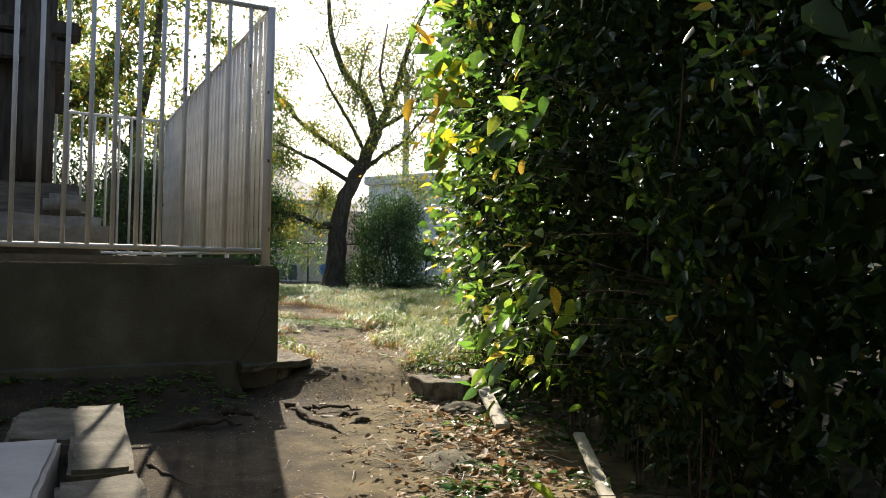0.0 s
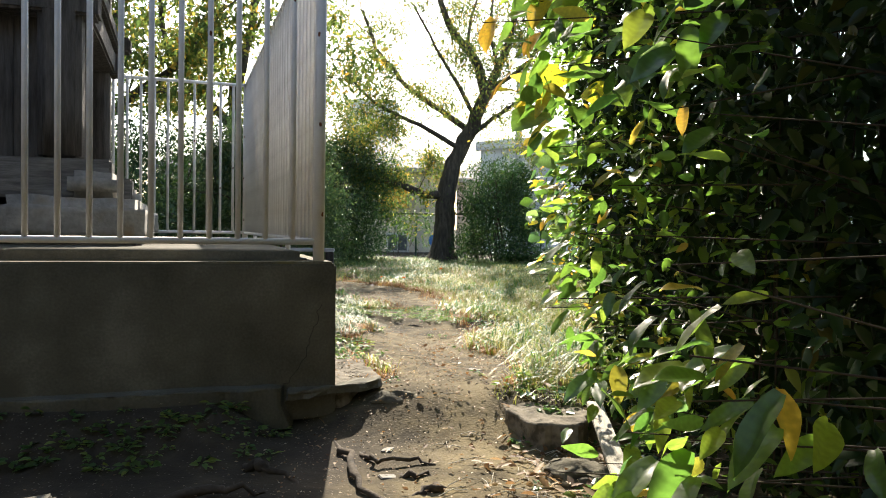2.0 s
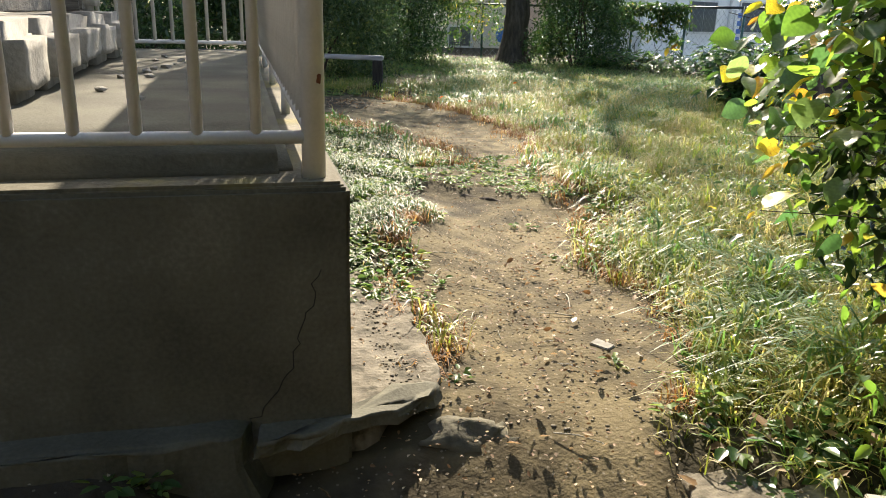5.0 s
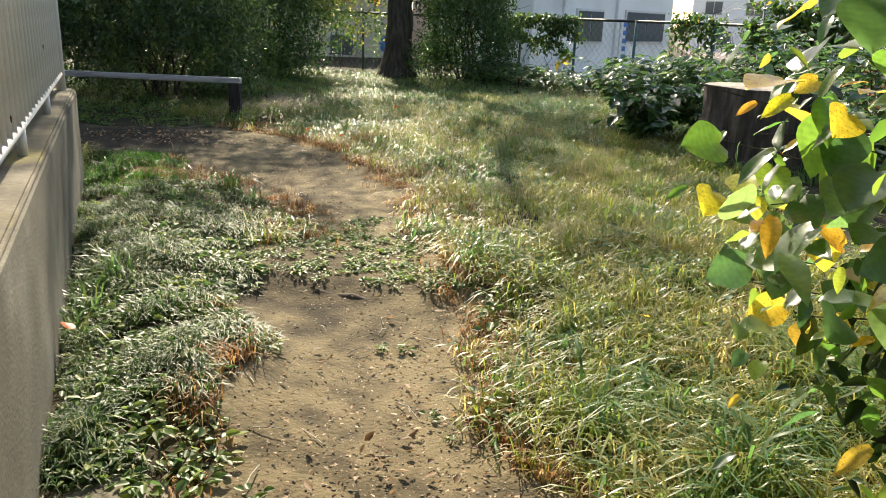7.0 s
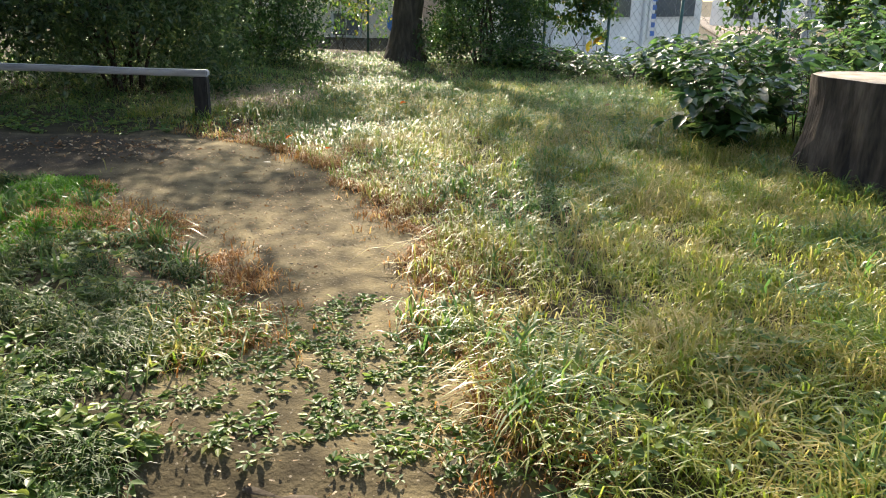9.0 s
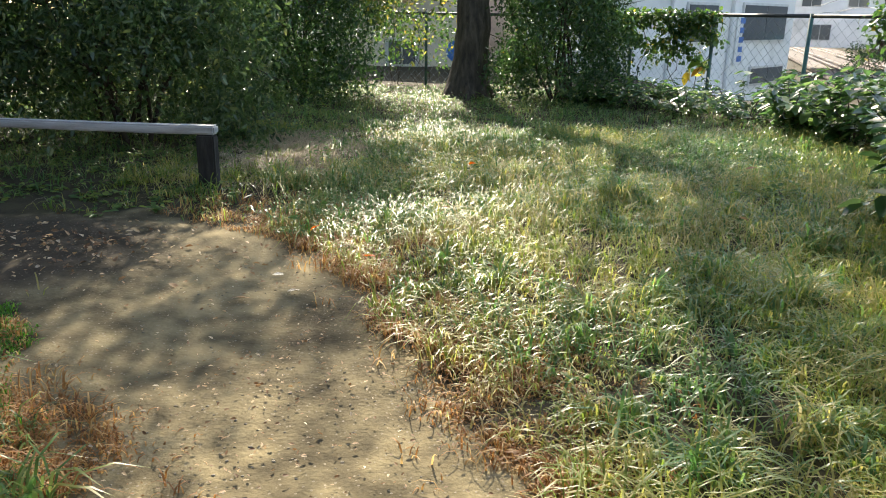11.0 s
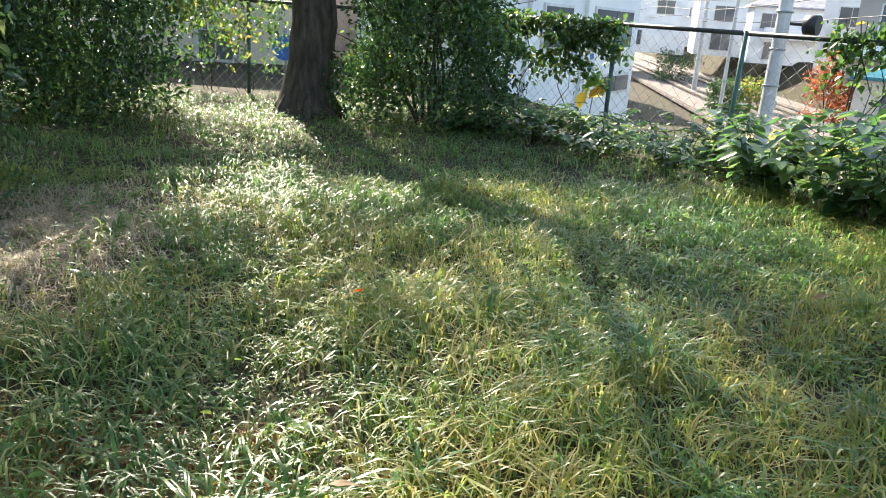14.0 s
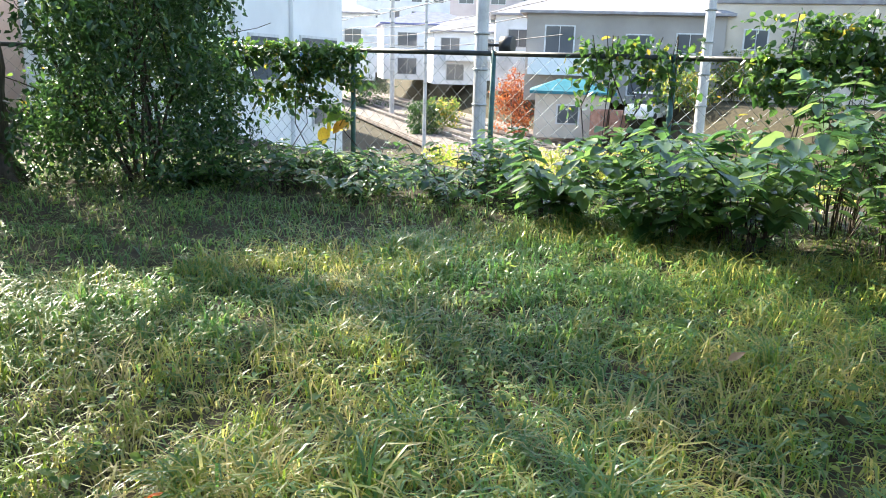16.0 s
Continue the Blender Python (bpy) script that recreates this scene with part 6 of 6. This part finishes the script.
house(at_far(41.2, 50, -0.9), (11, 8, 4.9), -38, WALL_GREY, ROOF_GREY, [("f", 0.8, 2.9, 1.3, 0.9), ("f", 3.6, 2.9, 1.4, 1.0), ("f", -3.6, 2.6, 1.6, 1.6), ("f", 1.5, 0.5, 2.2, 1.2)], "taupe house with grey tiled roof beyond the railway", balcony=("f", -3.6, 1.5, 3.4, 1.1))
house(at_far(54.0, 52, -0.9), (13, 9, 5.6), -44, WALL_BEIGE, ROOF_GREY, [("f", -4, 3.2, 1.2, 1.0), ("f", 0.5, 3.2, 1.8, 1.3), ("f", 4, 3.2, 1.6, 1.3), ("f", -2, 0.6, 1.8, 1.2)], "beige two-storey house beyond the railway", flat=True)
house(at_far(38.1, 43, -2.6), (3.9, 3.0, 2.3), -36, WALL_BEIGE, ROOF_TEAL, [("f", -0.2, 0.8, 1.1, 0.9)], "small ochre shed with a teal sheet-metal roof", roof_h=0.75, over=0.3)
house(at_far(20.6, 80, -1.0), (8, 7, 6.2), -16, WALL_WHITE, ROOF_GREY, [("f", -2, 3.6, 1.6, 1.2), ("f", 1.8, 3.6, 1.6, 1.2), ("f", -1, 0.7, 1.8, 1.3)], "white two-storey house with a low grey roof beyond the railway")
house(at_far(35.6, 62, -0.9), (7, 7, 5.4), -32, WALL_WHITE, ROOF_GREY, [("f", -1.8, 3.2, 1.5, 1.2), ("f", 1.6, 3.2, 1.5, 1.2), ("f", 0, 0.6, 2.0, 1.4)], "white house with a grey tiled roof by the railway", balcony=("f", 1.0, 2.2, 3, 0.9))
house(at_far(33.5, 105, -1.0), (16, 9, 12.5), -30, WALL_PINK, ALU, [("f", x, z, 1.8, 1.3) for x in (-6, -2, 2, 6) for z in (3, 6, 9)], "pale apartment block behind the houses", flat=True)
house(at_far(26.5, 150, -1.0), (22, 9, 15), -20, WALL_WHITE, ALU, [("f", x, z, 1.8, 1.3) for x in (-8, -4, 0, 4, 8) for z in (6, 9, 12)], "white apartment block far behind the houses", flat=True)
house(at_far(8.0, 60), (14, 10, 11), -5, WALL_WHITE, ALU, [("f", x, z, 1.8, 1.2) for x in (-5, -1.7, 1.7, 5) for z in (4, 7.3)], "white apartment building in the distance", flat=True)
house((-4.6, 33.0, -0.6), (5.0, 5, 3.7), 4, WALL_BEIGE, ROOF_GREY, [("f", 0.85, 0.1, 0.75, 0.45), ("f", 0.85, 0.72, 0.75, 0.6), ("f", -1.2, 2.0, 1.6, 1.0)], "beige house with dark windows behind the back fence")
house((0.6, 36.0, -0.6), (4.5, 5, 3.5), 2, WALL_PINK, ROOF_GREY, [("f", -0.6, 0.6, 1.0, 1.9), ("f", 1.2, 2.2, 1.2, 0.9)], "pinkish house behind the back fence")
house((5.2, 44.0, -1.5), (6, 6, 5.0), -4, WALL_WHITE, ROOF_GREY, [("f", -1.4, 4, 1.6, 1.3), ("f", 1.4, 4, 1.4, 1.1)], "white house behind the railway corner", balcony=("f", -0.5, 3.0, 4, 1.0))
house((-12, 40.0, -0.6), (8, 8, 4.2), 6, WALL_GREY, ROOF_GREY, [("f", -2, 2.4, 1.6, 1.2), ("f", 2, 2.4, 1.6, 1.2)], "grey house behind the trees")
house((-20.5, 115.0, -2), (7, 8, 21), 3, WALL_WHITE, ALU, [("f", x, z, 1.6, 1.4) for x in (-2, 2) for z in (9, 12.5, 16)], "pale apartment tower in the distance", flat=True)


def utility_pole(at, h, r, label, arms=True, lamp=False):
    ob = empty("utility_pole", at)
    tagged(ob, label, "pole")
    bm = bmesh.new()
    bmesh.ops.create_cone(bm, cap_ends=True, segments=14, radius1=r, radius2=r * 0.7, depth=h)
    bmesh.ops.translate(bm, vec=(0, 0, h / 2), verts=bm.verts)
    part("shaft", bm, POLE_CONC, ob)
    for z in np.arange(2.5, h, 0.9):
        rod("band", (0, 0, z), (0, 0, z + 0.05), r * 1.03, WIRE, ob, 14)
    if arms:
        for z in (h - 0.6, h - 1.3):
            part("crossarm", box_bm((1.8, 0.09, 0.09), (0, -r, z), 0.01), WIRE, ob)
    if lamp:
        rod("signal_lamp", (0.55, -0.1, h - lamp), (0.75, -0.35, h - lamp), 0.24, BLACK_PLASTIC, ob, 18, "round black signal lamp")
        rod("bracket", (0, 0, h - lamp), (0.58, -0.14, h - lamp), 0.04, BLACK_PLASTIC, ob, 8)
    return ob


utility_pole(at_far(31.4, 20.5), 9.5, 0.2, "grey concrete railway pole with a round signal lamp", lamp=4.55)
utility_pole(at_far(47.1, 24), 9.5, 0.17, "grey concrete railway pole")
utility_pole(at_far(25.0, 60), 10, 0.2, "grey concrete railway pole in the distance")
utility_pole(at_far(27.4, 36), 9, 0.09, "thin steel railway mast", arms=False)
utility_pole((0.95, 29.5, -0.4), 8.5, 0.16, "wooden-grey utility pole behind the back fence")

# railway below
ra, rb = np.array(far_pt(35.0, 40)), np.array(far_pt(21.0, 100))
rd2 = unit(rb - ra)
ra, rb = ra - rd2 * 14, rb + rd2 * 120
across = np.array([-rd2[1], rd2[0]])
ballast = part("railway_bed", box_bm((9.5, float(np.linalg.norm(rb - ra)), 0.3), (0, 0, 0), 0.08), BALLAST)
mid = (ra + rb) / 2
ballast.matrix_world = Matrix.Translation((mid[0], mid[1], GZ - 0.12)) @ Matrix.Rotation(math.atan2(rd2[1], rd2[0]) - math.pi / 2, 4, "Z")
tagged(ballast, "brown stone ballast bed of a railway", "railway", kind="structure")
for off in (-1.9, 1.9):
    tk = empty("railway_track", (mid[0] + across[0] * off, mid[1] + across[1] * off, GZ + 0.18), Matrix.Rotation(math.atan2(rd2[1], rd2[0]) - math.pi / 2, 4, "Z"))
    tagged(tk, "steel railway track on dark sleepers", "railway track", "railway tracks")
    ln = float(np.linalg.norm(rb - ra))
    for g in (-0.53, 0.53):
        part("steel_rail", box_bm((0.07, ln, 0.15), (g, 0, 0.04), 0.008), STEEL_RAIL, tk)
    smesh = box_bm((2.0, 0.24, 0.08), (0, 0, 0), 0.01)
    sme = bpy.data.meshes.new("sleeper")
    smesh.to_mesh(sme)
    smesh.free()
    sme.materials.append(SLEEPER)
    for k in range(130):
        o = new("sleeper", sme)
        o.parent, o.location = tk, (0, -ln / 2 + 0.4 + 0.65 * k, -0.03)
car = empty("parked_car", at_far(43.5, 42, -1.6), Matrix.Rotation(radians(30), 4, "Z"))
tagged(car, "small white car parked beside the railway", "car")
part("body", box_bm((3.4, 1.5, 0.7), (0, 0, 0.25), 0.15), CAR_PAINT, car)
part("cabin", box_bm((2.0, 1.35, 0.6), (0.2, 0, 0.9), 0.2), DARK_GLASS, car)
part("cabin_roof", box_bm((1.7, 1.2, 0.06), (0.2, 0, 1.47), 0.02), CAR_PAINT, car)
for sx in (-1, 1):
    for sy in (-1, 1):
        rod("wheel", (sx * 1.1, sy * 0.62, 0.28), (sx * 1.1, sy * 0.77, 0.28), 0.28, BLACK_PLASTIC, car, 16)
for deg, dist, w in ((40.3, 41, 1.2), (41.6, 41, 1.0)):
    ob = part("brick_pier", box_bm((w, 0.6, 1.3), (0, 0, 0), 0.02), BRICK_TONE)
    ob.matrix_world = pose(*at_far(deg, dist, -2.3), 0, 0, 20)
    tagged(ob, "reddish block pier by the shed", "pier", "block piers")

sign = empty("round_road_sign", (-1.95, 29.0, -0.5))
tagged(sign, "round blue road sign on a grey post", "road sign")
rod("post", (0, 0, 0), (0, 0, 1.5), 0.03, WIRE, sign)
rod("disc", (0, -0.05, 1.05), (0, -0.03, 1.05), 0.26, BLUE_SIGN, sign, 24, "blue enamel disc")
og = part("orange_sign_board", box_bm((1.1, 0.06, 0.9), (0, 0, 0), 0.01), ORANGE_SIGN)
og.location = (-3.75, 30.3, 1.75)
tagged(og, "plain orange sign board fixed to the beige house", "sign")
for deg, dist, r, h, mat, label in ((33.9, 47, 1.3, 4.2, G_MAPLE, "red autumn shrub beside the railway"), (28.9, 50, 1.2, 2.2, G_TREE, "small yellowing tree beside the railway"), (27.3, 46, 1.0, 2.2, G_DARK, "dark garden shrub beside the railway"),
                                    (49.3, 46, 1.4, 2.6, G_TREE, "garden tree by the beige house"), (53.4, 47, 1.2, 4.6, G_DARK, "tall conifer by the beige house"), (23.5, 70, 2, 3, G_DARK, "dark garden shrub beside the railway"),
                                    (46, 42, 1.6, 2.0, G_TREE, "garden shrub beside the railway")):
    shrub(at_far(deg, dist, float(ground_z(*far_pt(deg, dist)))), r, h, 1500, 0.2, mat, label, stems=4)
for deg, dist in ((22, 21), (27, 20), (31, 24), (36, 23), (39, 24), (42, 25), (45, 24), (48, 23), (50, 20), (54, 20)):
    shrub(at_far(deg, dist, -2.9), 1.6, 1.6, 1500, 0.16, G_GRASS, "tall wild grass on the railway bank", stems=4, name="bank_bush")

# overhead wires along the railway
wires = empty("overhead_wires", at_far(38, 21, 0))
tagged(wires, "thin overhead railway wires between poles", "wires")
o = np.array(at_far(38, 21, 0))
for k, (z0, off) in enumerate(((3.2, 0.0), (2.7, 0.6), (2.2, -0.6), (3.8, 1.2), (4.4, -1.4))):
    a = np.array([*(ra + across * (5.5 + off)), z0])
    b = np.array([*(rb + across * (5.5 + off)), z0 + 0.8])
    s = np.linspace(0, 1, 40)
    pts = a + (b - a) * s[:, None] - np.array([0, 0, 0.35]) * np.abs(np.sin(s * math.pi * 6))[:, None]
    t = Tubes()
    t.add(pts - o, np.full(40, 0.016), 4)
    mesh_part("wire", t.mesh("wire"), BLACK_PLASTIC, wires)
